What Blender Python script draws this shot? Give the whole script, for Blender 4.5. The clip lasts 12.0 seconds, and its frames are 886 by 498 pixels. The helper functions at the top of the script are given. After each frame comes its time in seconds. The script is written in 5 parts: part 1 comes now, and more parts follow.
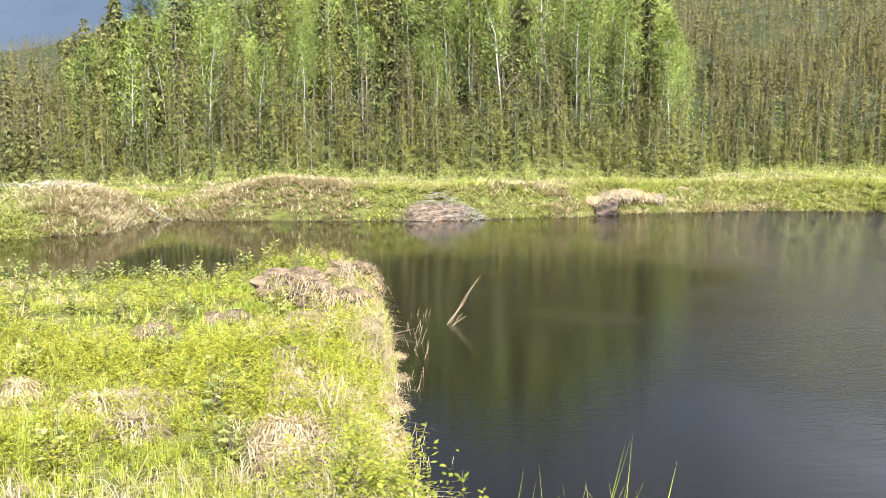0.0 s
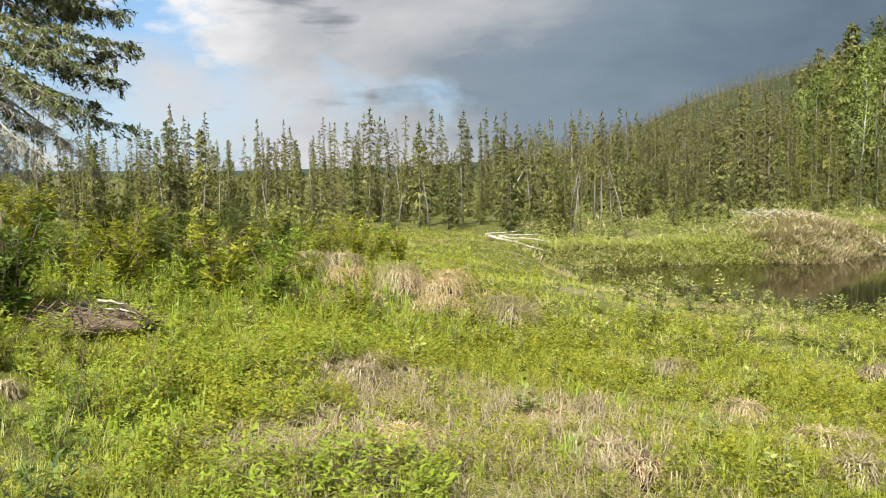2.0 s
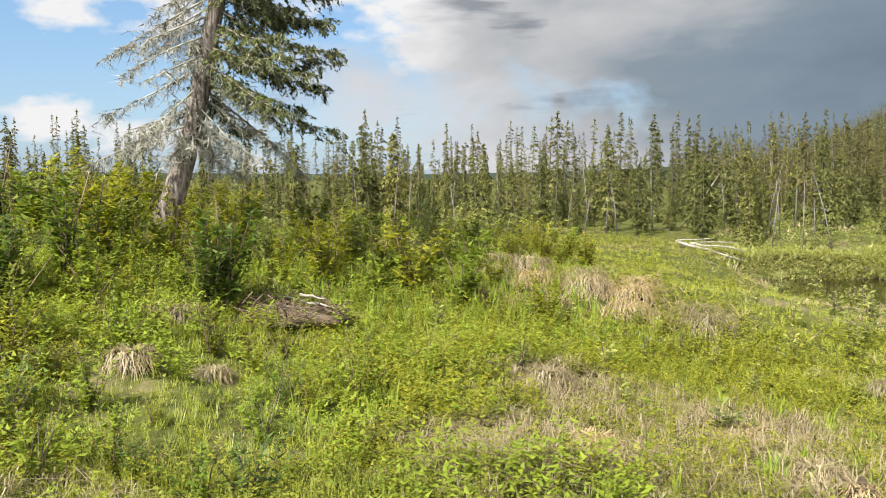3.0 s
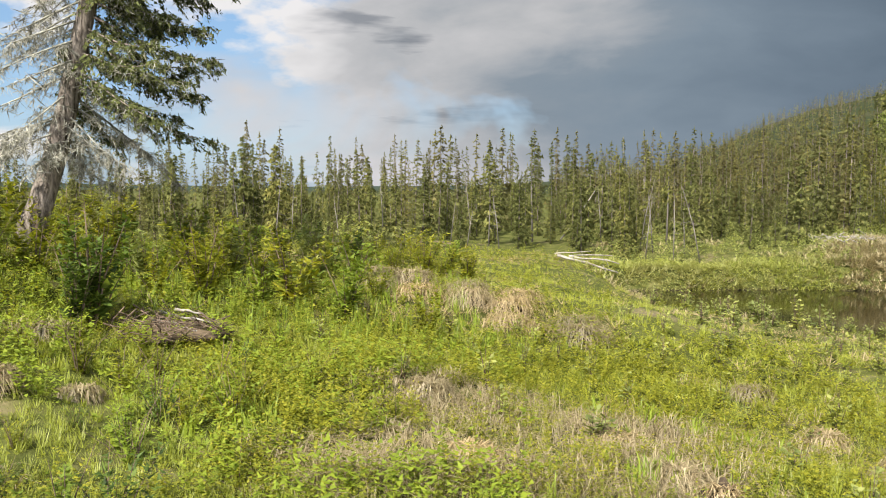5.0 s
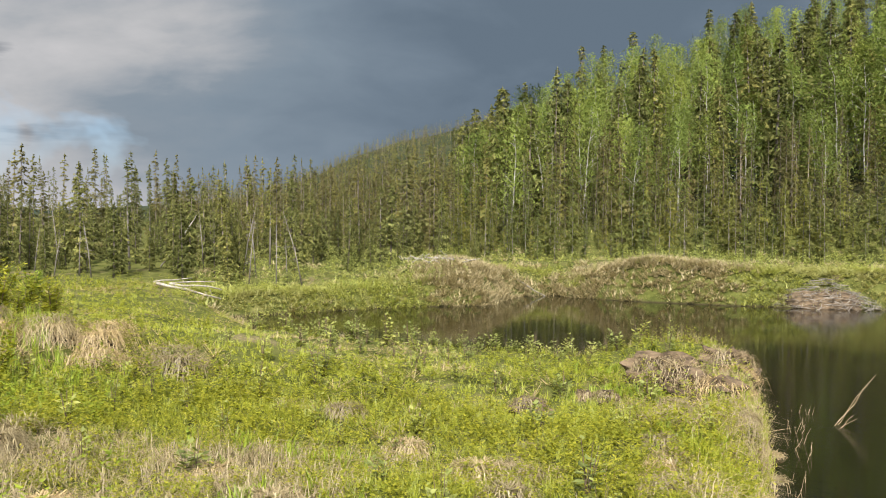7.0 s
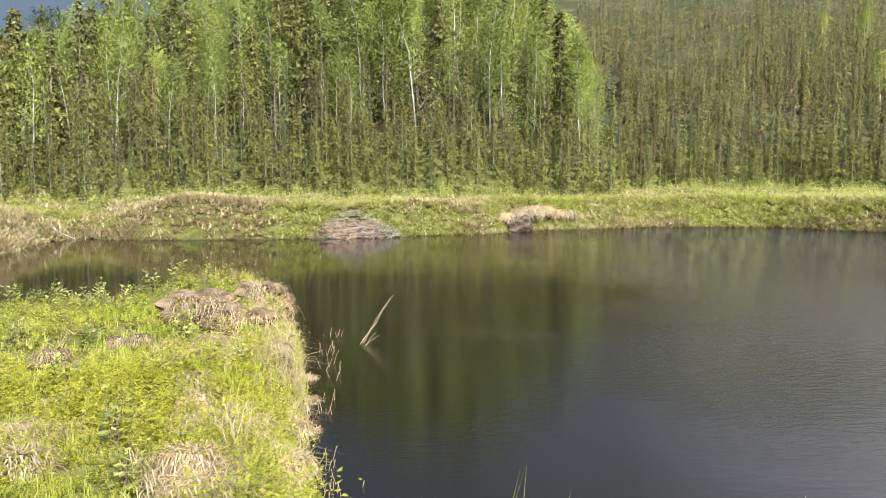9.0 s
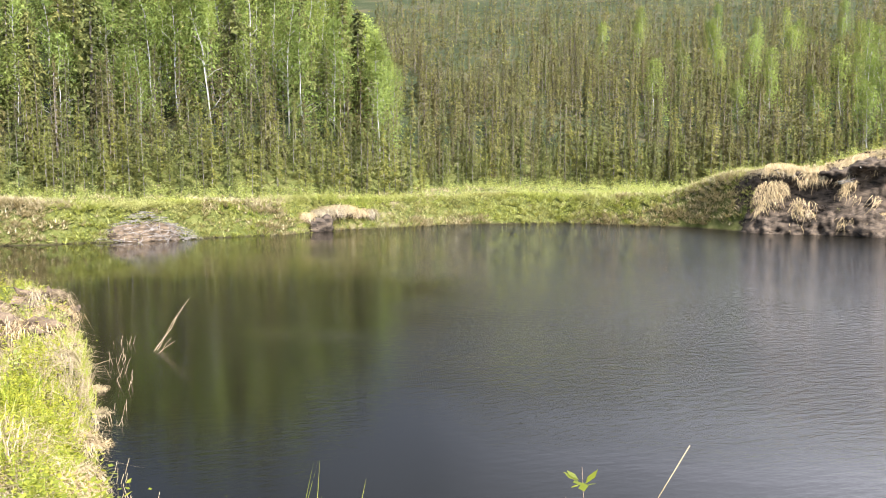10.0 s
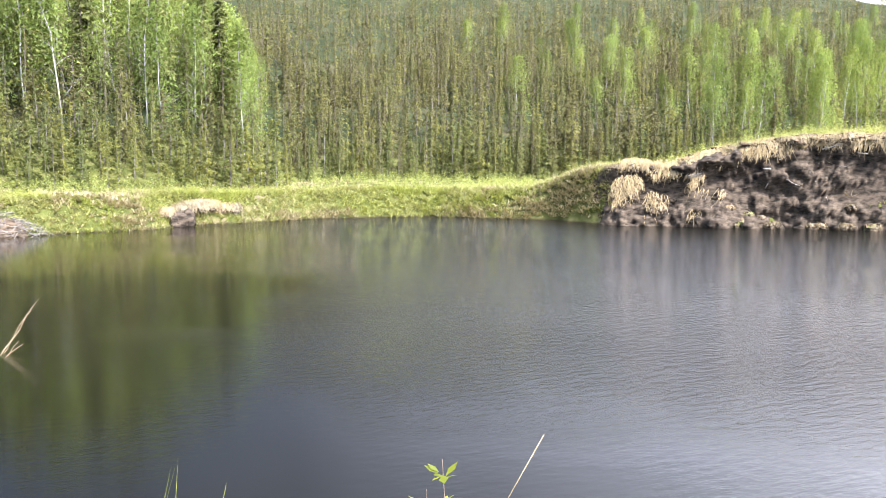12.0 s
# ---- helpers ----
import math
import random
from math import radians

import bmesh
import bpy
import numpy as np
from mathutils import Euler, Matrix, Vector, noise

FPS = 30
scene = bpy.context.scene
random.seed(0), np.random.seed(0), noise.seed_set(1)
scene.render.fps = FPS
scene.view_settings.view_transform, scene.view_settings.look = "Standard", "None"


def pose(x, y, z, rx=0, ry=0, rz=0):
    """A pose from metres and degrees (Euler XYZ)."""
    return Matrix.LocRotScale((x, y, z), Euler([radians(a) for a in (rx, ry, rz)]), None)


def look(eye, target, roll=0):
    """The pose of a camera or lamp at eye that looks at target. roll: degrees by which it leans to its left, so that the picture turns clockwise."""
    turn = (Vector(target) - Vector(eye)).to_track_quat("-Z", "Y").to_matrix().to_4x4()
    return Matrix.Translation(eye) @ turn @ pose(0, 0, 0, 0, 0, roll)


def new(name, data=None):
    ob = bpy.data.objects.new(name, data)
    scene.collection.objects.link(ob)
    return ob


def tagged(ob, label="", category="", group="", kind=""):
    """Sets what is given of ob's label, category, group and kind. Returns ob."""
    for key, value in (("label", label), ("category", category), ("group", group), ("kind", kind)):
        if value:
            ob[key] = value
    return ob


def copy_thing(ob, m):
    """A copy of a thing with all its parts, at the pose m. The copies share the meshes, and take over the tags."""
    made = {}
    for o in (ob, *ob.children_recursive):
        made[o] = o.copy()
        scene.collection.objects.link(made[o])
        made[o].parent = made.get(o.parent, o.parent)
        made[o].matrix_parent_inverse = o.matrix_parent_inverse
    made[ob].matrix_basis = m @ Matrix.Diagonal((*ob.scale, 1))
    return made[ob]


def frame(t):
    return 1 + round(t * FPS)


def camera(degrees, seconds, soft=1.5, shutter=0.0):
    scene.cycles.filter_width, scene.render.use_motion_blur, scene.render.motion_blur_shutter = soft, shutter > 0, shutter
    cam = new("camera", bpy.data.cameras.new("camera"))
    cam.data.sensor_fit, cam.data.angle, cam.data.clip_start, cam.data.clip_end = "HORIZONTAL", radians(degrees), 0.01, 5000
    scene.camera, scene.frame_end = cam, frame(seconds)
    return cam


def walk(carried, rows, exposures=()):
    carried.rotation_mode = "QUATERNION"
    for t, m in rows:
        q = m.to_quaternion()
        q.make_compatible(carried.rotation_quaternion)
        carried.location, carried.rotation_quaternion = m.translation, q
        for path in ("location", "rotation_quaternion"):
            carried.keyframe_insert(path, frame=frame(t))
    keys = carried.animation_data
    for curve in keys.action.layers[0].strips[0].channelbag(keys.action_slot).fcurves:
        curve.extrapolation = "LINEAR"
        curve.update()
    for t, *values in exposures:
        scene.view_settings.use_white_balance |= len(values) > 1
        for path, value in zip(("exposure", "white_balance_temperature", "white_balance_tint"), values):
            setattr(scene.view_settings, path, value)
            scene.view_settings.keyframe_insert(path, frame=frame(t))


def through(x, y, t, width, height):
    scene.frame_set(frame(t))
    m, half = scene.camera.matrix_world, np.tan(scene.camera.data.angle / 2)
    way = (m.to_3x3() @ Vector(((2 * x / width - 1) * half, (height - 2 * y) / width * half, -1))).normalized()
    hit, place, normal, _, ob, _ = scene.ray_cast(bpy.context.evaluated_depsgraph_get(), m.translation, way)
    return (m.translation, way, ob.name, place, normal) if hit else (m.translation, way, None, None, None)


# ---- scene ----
cam = camera(53.6, 12.0, soft=1.0)
PATH = [
    (0, (-0.100, 0.007, 2.771), (-0.102, 9.940, 1.611), -0.23),
    (0.5, (-0.126, -0.042, 2.790), (-2.603, 9.582, 1.679), -0.58),
    (1, (-0.158, -0.092, 2.803), (-4.765, 8.724, 1.778), -0.80),
    (1.5, (-0.168, -0.134, 2.813), (-6.194, 7.795, 1.910), -0.53),
    (2, (-0.189, -0.139, 2.821), (-7.192, 6.954, 2.015), -0.30),
    (2.5, (-0.247, -0.133, 2.820), (-7.996, 6.143, 2.067), 0.03),
    (2.7, (-0.261, -0.163, 2.811), (-8.291, 5.749, 2.056), 0.09),
    (3.1, (-0.270, -0.173, 2.804), (-8.643, 5.243, 2.053), 0.29),
    (3.5, (-0.278, -0.170, 2.796), (-8.701, 5.169, 2.063), 0.54),
    (3.9, (-0.282, -0.162, 2.789), (-8.575, 5.381, 2.081), 0.70),
    (4.3, (-0.281, -0.153, 2.787), (-8.348, 5.716, 2.104), 0.65),
    (4.5, (-0.274, -0.142, 2.788), (-8.218, 5.895, 2.116), 0.55),
    (5, (-0.238, -0.152, 2.802), (-7.779, 6.388, 2.204), 0.62),
    (5.5, (-0.176, -0.185, 2.822), (-6.945, 7.165, 2.432), 0.70),
    (6, (-0.205, -0.117, 2.830), (-5.963, 8.058, 2.683), 0.59),
    (6.5, (-0.170, -0.078, 2.830), (-4.966, 8.696, 2.710), 0.58),
    (6.7, (-0.165, -0.069, 2.819), (-4.670, 8.858, 2.647), 0.53),
    (7.1, (-0.149, -0.061, 2.818), (-4.001, 9.161, 2.503), 0.38),
    (7.5, (-0.118, -0.051, 2.823), (-3.179, 9.455, 2.317), 0.17),
    (7.9, (-0.087, -0.037, 2.826), (-2.210, 9.710, 2.129), -0.03),
    (8.3, (-0.073, -0.021, 2.817), (-1.104, 9.890, 1.980), -0.13),
    (8.5, (-0.072, 0.008, 2.789), (-0.517, 9.959, 1.902), -0.14),
    (9, (-0.031, 0.026, 2.810), (0.916, 9.933, 1.830), -0.14),
    (9.5, (0.005, 0.040, 2.798), (2.285, 9.727, 1.821), -0.17),
    (10, (0.009, 0.016, 2.787), (3.136, 9.463, 1.801), -0.13),
    (10.5, (-0.003, -0.015, 2.791), (3.510, 9.298, 1.824), -0.22),
    (11, (0.023, -0.009, 2.799), (3.697, 9.238, 1.803), -0.08),
    (11.5, (0.025, 0.007, 2.793), (3.909, 9.165, 1.773), -0.16),
    (12, (0.023, -0.012, 2.803), (4.529, 8.852, 1.741), 0.17),
]
EXPOSURES = [(0.0, 2.08, 6100, 17), (1.0, 1.6, 6400, 11), (2.5, 1.33, 6600, 9), (4.5, 1.26, 6650, 10), (6.5, 1.2, 6700, 10), (8.5, 1.6, 6500, 16), (9.5, 1.93, 6150, 17), (10.5, 2.14, 5980, 17.5), (12.0, 2.33, 5750, 18)]
walk(cam, [(t, look(eye, target, roll)) for t, eye, target, roll in PATH], EXPOSURES)

# ---- world, sun ----
SUN_AZ, SUN_EL = 199.0, 46.0      # degrees, azimuth to the left of +y


def heading(az):
    a = radians(az)
    return -math.sin(a), math.cos(a)


hx, hy = heading(SUN_AZ)
sun_dir = Vector((hx * math.cos(radians(SUN_EL)), hy * math.cos(radians(SUN_EL)), math.sin(radians(SUN_EL))))
sun_data = bpy.data.lights.new("sun", "SUN")
sun_data.energy, sun_data.angle, sun_data.color = 4.2, radians(0.55), (1.0, 0.95, 0.86)
sun = new("sun", sun_data)
sun.matrix_world = look(sun_dir * 50, (0, 0, 0))


class Nodes:
    """A small wrapper to write node trees shortly."""

    def __init__(self, tree):
        self.tree = tree
        tree.nodes.clear()

    def add(self, kind, inputs=(), **props):
        n = self.tree.nodes.new(kind)
        for key, value in props.items():
            setattr(n, key, value)
        for key, value in dict(inputs).items():
            if isinstance(value, bpy.types.NodeSocket):
                self.tree.links.new(value, n.inputs[key])
            else:
                n.inputs[key].default_value = value
        return n

    def ramp(self, fac, stops, interpolation="LINEAR"):
        n = self.add("ShaderNodeValToRGB", {0: fac})
        n.color_ramp.interpolation = interpolation
        el = n.color_ramp.elements
        while len(el) < len(stops):
            el.new(0.5)
        for e, (p, c) in zip(el, stops):
            e.position, e.color = p, (*c, 1) if len(c) == 3 else c
        return n.outputs["Color"]

    def mix(self, fac, a, b, blend="MIX"):
        n = self.add("ShaderNodeMix", {0: fac, 6: a, 7: b}, data_type="RGBA", blend_type=blend)
        return n.outputs[2]

    def maths(self, op, a, b=0.0, clamp=False):
        return self.add("ShaderNodeMath", {0: a, 1: b}, operation=op, use_clamp=clamp).outputs[0]

    def noise(self, vector, scale, detail=4.0, rough=0.55, distortion=0.0):
        return self.add("ShaderNodeTexNoise", {"Vector": vector, "Scale": scale, "Detail": detail, "Roughness": rough, "Distortion": distortion}).outputs[0]


def make_world():
    world = bpy.data.worlds.new("sky")
    scene.world = world
    world.use_nodes = True
    n = Nodes(world.node_tree)
    sky = n.add("ShaderNodeTexSky", sky_type="NISHITA", sun_disc=False, sun_elevation=radians(SUN_EL), sun_rotation=radians(-SUN_AZ))
    way = n.add("ShaderNodeTexCoord").outputs["Generated"]
    sep = n.add("ShaderNodeSeparateXYZ", {0: way})
    lx, ly = heading(110)
    rx, ry = heading(-95)
    toward = n.add("ShaderNodeVectorMath", {0: way, 1: (lx, ly, 0.0)}, operation="DOT_PRODUCT").outputs["Value"]
    bright = n.add("ShaderNodeVectorMath", {0: way, 1: (rx, ry, 0.0)}, operation="DOT_PRODUCT").outputs["Value"]
    flat = n.add("ShaderNodeMapping", {0: way, 1: (0.3, 0.1, 0.0), 3: (1.0, 1.0, 2.2)}).outputs[0]
    thin = n.add("ShaderNodeMapping", {0: way, 3: (1.0, 1.0, 6.5)}).outputs[0]
    big, fine = n.noise(flat, 2.1, 7.0, 0.52, 0.5), n.noise(flat, 7.0, 6.0, 0.55, 0.3)
    # storm bank: dark slate on one side, pale where the cloud thins out
    tone = n.maths("ADD", n.maths("MAXIMUM", toward, 0.0), n.maths("MULTIPLY", n.maths("SUBTRACT", big, 0.5), 0.8))
    tone = n.maths("ADD", tone, n.maths("MULTIPLY", n.maths("SUBTRACT", fine, 0.5), 0.34))
    low = n.maths("MULTIPLY", n.ramp(sep.outputs[2], [(0.0, (0.26, 0.26, 0.26)), (0.13, (0, 0, 0))]), n.ramp(toward, [(0.12, (0, 0, 0)), (0.4, (1, 1, 1))]))
    tone = n.maths("ADD", tone, low)
    cloud = n.ramp(tone, [(0.0, (0.056, 0.077, 0.102)), (0.14, (0.072, 0.096, 0.124)), (0.30, (0.094, 0.121, 0.150)), (0.38, (0.108, 0.132, 0.158)), (0.54, (0.205, 0.212, 0.224)), (0.68, (0.268, 0.268, 0.278)), (1.0, (0.32, 0.32, 0.33))])
    # small flat clouds with dark bases
    streak = n.ramp(n.noise(thin, 4.2, 5.0, 0.5), [(0.56, (1, 1, 1)), (0.63, (0.55, 0.58, 0.62))])
    side = n.ramp(toward, [(0.36, (0, 0, 0)), (0.5, (1, 1, 1))])
    cloud = n.mix(side, cloud, n.mix(1.0, cloud, streak, "MULTIPLY"))
    # the cloud thins towards the sun's side
    lit = n.ramp(bright, [(0.0, (0.070, 0.088, 0.110)), (0.20, (0.13, 0.148, 0.170)), (0.40, (0.33, 0.345, 0.365)), (0.58, (0.62, 0.63, 0.64)), (0.76, (1.05, 1.03, 1.0))])
    lit = n.mix(1.0, lit, n.ramp(big, [(0.35, (0.75, 0.76, 0.78)), (0.65, (1.15, 1.14, 1.12))]), "MULTIPLY")
    cloud = n.mix(n.ramp(n.maths("ADD", bright, 0.2), [(0.05, (0, 0, 0)), (0.2, (1, 1, 1))]), cloud, lit)
    # unseen fair sky behind the standpoint: bright heaps sunward, added to fill the shadows
    sx, sy = heading(SUN_AZ)
    fair = n.add("ShaderNodeVectorMath", {0: way, 1: (sx * 0.9, sy * 0.9, 0.44)}, operation="DOT_PRODUCT").outputs["Value"]
    cloud = n.mix(n.ramp(fair, [(0.38, (0, 0, 0)), (0.62, (1, 1, 1))]), cloud, n.ramp(big, [(0.40, (0.42, 0.56, 0.80)), (0.56, (1.5, 1.46, 1.40))]))
    # blue gaps between bright heaps
    gap = n.maths("ADD", n.maths("MULTIPLY", toward, 0.9), n.maths("MULTIPLY", n.noise(flat, 3.1, 5.0, 0.55, 0.4), 0.9))
    hole = n.ramp(n.maths("SUBTRACT", gap, 0.5), [(0.41, (0, 0, 0)), (0.53, (1, 1, 1))])
    blue = n.mix(1.0, n.mix(0.5, sky.outputs[0], (0.9, 2.2, 4.2, 1)), (0.075, 0.075, 0.075, 1), "MULTIPLY")
    heap = n.ramp(n.noise(flat, 5.5, 7.0, 0.52), [(0.53, (0, 0, 0)), (0.60, (1, 1, 1))])
    broken = n.mix(heap, blue, (0.36, 0.36, 0.37, 1))
    colour = n.mix(hole, cloud, broken)
    back = n.add("ShaderNodeBackground", {0: colour, 1: 1.0})
    n.add("ShaderNodeOutputWorld", {0: back.outputs[0]})


make_world()

# ---- materials ----


def new_material(name):
    m = bpy.data.materials.new(name)
    m.use_nodes = True
    return m, Nodes(m.node_tree)


def object_coords(n):
    return n.add("ShaderNodeTexCoord").outputs["Object"]


def finish(n, shader):
    n.add("ShaderNodeOutputMaterial", {0: shader})


def leafy(name, stops, through=0.35, patch=0.0, second=None, gloss=0.03, cushion=0.6, shaped=False, grain=4.0):
    """Foliage: colour varies from leaf to leaf and, where asked, over larger patches; light shines through in part."""
    m, n = new_material(name)
    rnd = n.add("ShaderNodeNewGeometry").outputs["Random Per Island"]
    colour = n.ramp(rnd, stops)
    inf = n.add("ShaderNodeObjectInfo").outputs["Random"]
    colour = n.mix(1.0, colour, n.ramp(inf, [(0.0, (0.72, 0.74, 0.72)), (0.5, (1, 1, 1)), (1.0, (1.22, 1.14, 1.0))]), "MULTIPLY")
    if shaped:
        tint = n.add("ShaderNodeAttribute", attribute_name="tint").outputs["Fac"]
        colour = n.mix(1.0, colour, n.ramp(tint, [(0.0, (1, 1, 1)), (0.02, (0.58, 0.56, 0.60)), (0.3, (0.95, 0.86, 0.84)), (0.5, (0.76, 0.84, 0.80)), (0.85, (1.26, 1.2, 0.92)), (1.0, (1.45, 1.34, 0.88))]), "MULTIPLY")
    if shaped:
        # light and shade between the twigs, put into the colour as noise
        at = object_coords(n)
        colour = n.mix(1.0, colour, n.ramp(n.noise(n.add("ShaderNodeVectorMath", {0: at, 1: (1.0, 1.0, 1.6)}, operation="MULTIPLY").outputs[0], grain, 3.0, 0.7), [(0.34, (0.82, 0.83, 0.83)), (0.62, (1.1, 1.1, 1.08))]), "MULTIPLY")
    if second:
        spot = n.ramp(n.noise(object_coords(n), patch, 3.0), [(0.42, (0, 0, 0)), (0.60, (1, 1, 1))])
        colour = n.mix(spot, colour, (*second, 1))
    # a tuft scatters like a soft cushion, so its faces share a part of the upward normal
    face = n.add("ShaderNodeVectorMath", {0: n.add("ShaderNodeNewGeometry").outputs["Normal"], 3: 0.32 if shaped else 0.55}, operation="SCALE").outputs[0]
    bulge = (0, 0, cushion)
    if shaped:
        bulge = n.add("ShaderNodeAttribute", attribute_name="bulge").outputs["Vector"]
        bulge = n.add("ShaderNodeVectorTransform", {0: bulge}, vector_type="NORMAL", convert_from="OBJECT", convert_to="WORLD").outputs[0]
    soft = n.add("ShaderNodeVectorMath", {0: n.add("ShaderNodeVectorMath", {0: face, 1: bulge}, operation="ADD").outputs[0]}, operation="NORMALIZE").outputs[0]
    d = n.add("ShaderNodeBsdfDiffuse", {0: colour, 2: soft})
    t = n.add("ShaderNodeBsdfTranslucent", {0: n.mix(1.0, colour, (1.15, 1.1, 0.6, 1), "MULTIPLY")})
    g = n.add("ShaderNodeBsdfGlossy", {0: (1, 1, 1, 1), 1: 0.5})
    s = n.add("ShaderNodeMixShader", {0: through, 1: d.outputs[0], 2: t.outputs[0]})
    s = n.add("ShaderNodeMixShader", {0: gloss, 1: s.outputs[0], 2: g.outputs[0]})
    finish(n, s.outputs[0])
    return m


def barky(name, dark, light, scale, band=0.0):
    """Bark or dead wood: two tones in streaks along the trunk, with relief."""
    m, n = new_material(name)
    at = n.add("ShaderNodeMapping", {0: object_coords(n), 3: (1, 1, 0.25) if not band else (0.4, 0.4, band)}).outputs[0]
    a = n.noise(at, scale, 6.0, 0.65)
    colour = n.ramp(a, [(0.36, dark), (0.62, light)])
    bump = n.add("ShaderNodeBump", {"Strength": 0.6, "Distance": 0.02, "Height": a})
    b = n.add("ShaderNodeBsdfPrincipled", {"Base Color": colour, "Roughness": 0.95, "Specular IOR Level": 0.15, "Normal": bump.outputs[0]})
    finish(n, b.outputs[0])
    return m


GREEN = leafy("fresh_grass", [(0.0, (0.145, 0.18, 0.012)), (0.5, (0.225, 0.265, 0.018)), (1.0, (0.33, 0.345, 0.04))], 0.35, 0.35, (0.25, 0.28, 0.04), cushion=0.42)
BANKGREEN = leafy("bank_green", [(0.0, (0.17, 0.20, 0.04)), (0.5, (0.25, 0.285, 0.06)), (1.0, (0.35, 0.37, 0.10))], 0.35, 0.5, (0.29, 0.285, 0.10), cushion=0.6)
LUSH = leafy("lush_grass", [(0.0, (0.125, 0.185, 0.018)), (1.0, (0.225, 0.295, 0.03))], 0.4)
DRY = leafy("dry_grass", [(0.0, (0.185, 0.140, 0.075)), (0.5, (0.30, 0.24, 0.135)), (1.0, (0.42, 0.35, 0.21))], 0.25)
SHRUB = leafy("shrub_leaves", [(0.0, (0.112, 0.135, 0.011)), (0.5, (0.198, 0.222, 0.017)), (1.0, (0.315, 0.315, 0.034))], 0.45, cushion=0.3)
WILLOW = leafy("willow_leaves", [(0.0, (0.15, 0.18, 0.05)), (0.5, (0.23, 0.27, 0.07)), (1.0, (0.35, 0.38, 0.13))], 0.4)
DEEP = leafy("alder_leaves", [(0.0, (0.050, 0.085, 0.014)), (0.6, (0.105, 0.160, 0.024)), (1.0, (0.17, 0.23, 0.04))], 0.4, cushion=0.4)
TURF = leafy("dead_turf", [(0.0, (0.11, 0.078, 0.042)), (0.5, (0.23, 0.172, 0.095)), (1.0, (0.39, 0.32, 0.19))], 0.15, cushion=0.35)
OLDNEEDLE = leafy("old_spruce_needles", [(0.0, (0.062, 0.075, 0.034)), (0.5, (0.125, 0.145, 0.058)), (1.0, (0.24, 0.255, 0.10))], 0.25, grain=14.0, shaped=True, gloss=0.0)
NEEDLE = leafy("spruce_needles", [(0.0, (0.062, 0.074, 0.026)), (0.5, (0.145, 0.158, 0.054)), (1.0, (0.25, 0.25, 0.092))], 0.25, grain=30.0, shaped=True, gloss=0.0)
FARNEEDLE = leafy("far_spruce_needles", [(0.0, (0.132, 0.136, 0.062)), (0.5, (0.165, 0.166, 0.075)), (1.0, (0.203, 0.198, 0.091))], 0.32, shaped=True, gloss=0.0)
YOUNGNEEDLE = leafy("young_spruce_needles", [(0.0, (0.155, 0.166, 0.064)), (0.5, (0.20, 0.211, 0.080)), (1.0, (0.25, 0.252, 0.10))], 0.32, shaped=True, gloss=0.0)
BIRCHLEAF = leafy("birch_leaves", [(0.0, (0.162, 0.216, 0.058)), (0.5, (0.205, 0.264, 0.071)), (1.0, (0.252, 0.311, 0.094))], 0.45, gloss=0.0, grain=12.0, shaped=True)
BARK = barky("spruce_bark", (0.035, 0.028, 0.023), (0.24, 0.205, 0.175), 22.0)
GREYWOOD = barky("grey_dead_wood", (0.13, 0.118, 0.10), (0.36, 0.33, 0.285), 7.0)
LICHEN = barky("lichened_twigs", (0.12, 0.115, 0.095), (0.34, 0.33, 0.27), 9.0)
BIRCHBARK = barky("white_birch_bark", (0.13, 0.118, 0.10), (0.44, 0.42, 0.385), 2.2, 3.0)
TWIG = barky("brown_twig", (0.07, 0.05, 0.035), (0.19, 0.14, 0.10), 12.0)
STRAW = barky("straw_reed", (0.20, 0.15, 0.08), (0.40, 0.32, 0.19), 9.0)
GREYBARK = barky("grey_bark", (0.085, 0.076, 0.066), (0.25, 0.225, 0.195), 9.0)
LODGEWOOD = barky("grey_brown_sticks", (0.095, 0.087, 0.077), (0.27, 0.245, 0.215), 7.0)
SOIL = barky("dark_soil", (0.014, 0.0115, 0.0085), (0.092, 0.070, 0.048), 7.0, 1.0)
CLODSOIL = barky("clod_soil", (0.028, 0.021, 0.014), (0.15, 0.110, 0.070), 12.0, 1.0)
BANKDRY = leafy("bank_dry_grass", [(0.0, (0.17, 0.145, 0.085)), (0.5, (0.285, 0.25, 0.155)), (1.0, (0.40, 0.36, 0.24))], 0.25, cushion=0.42)


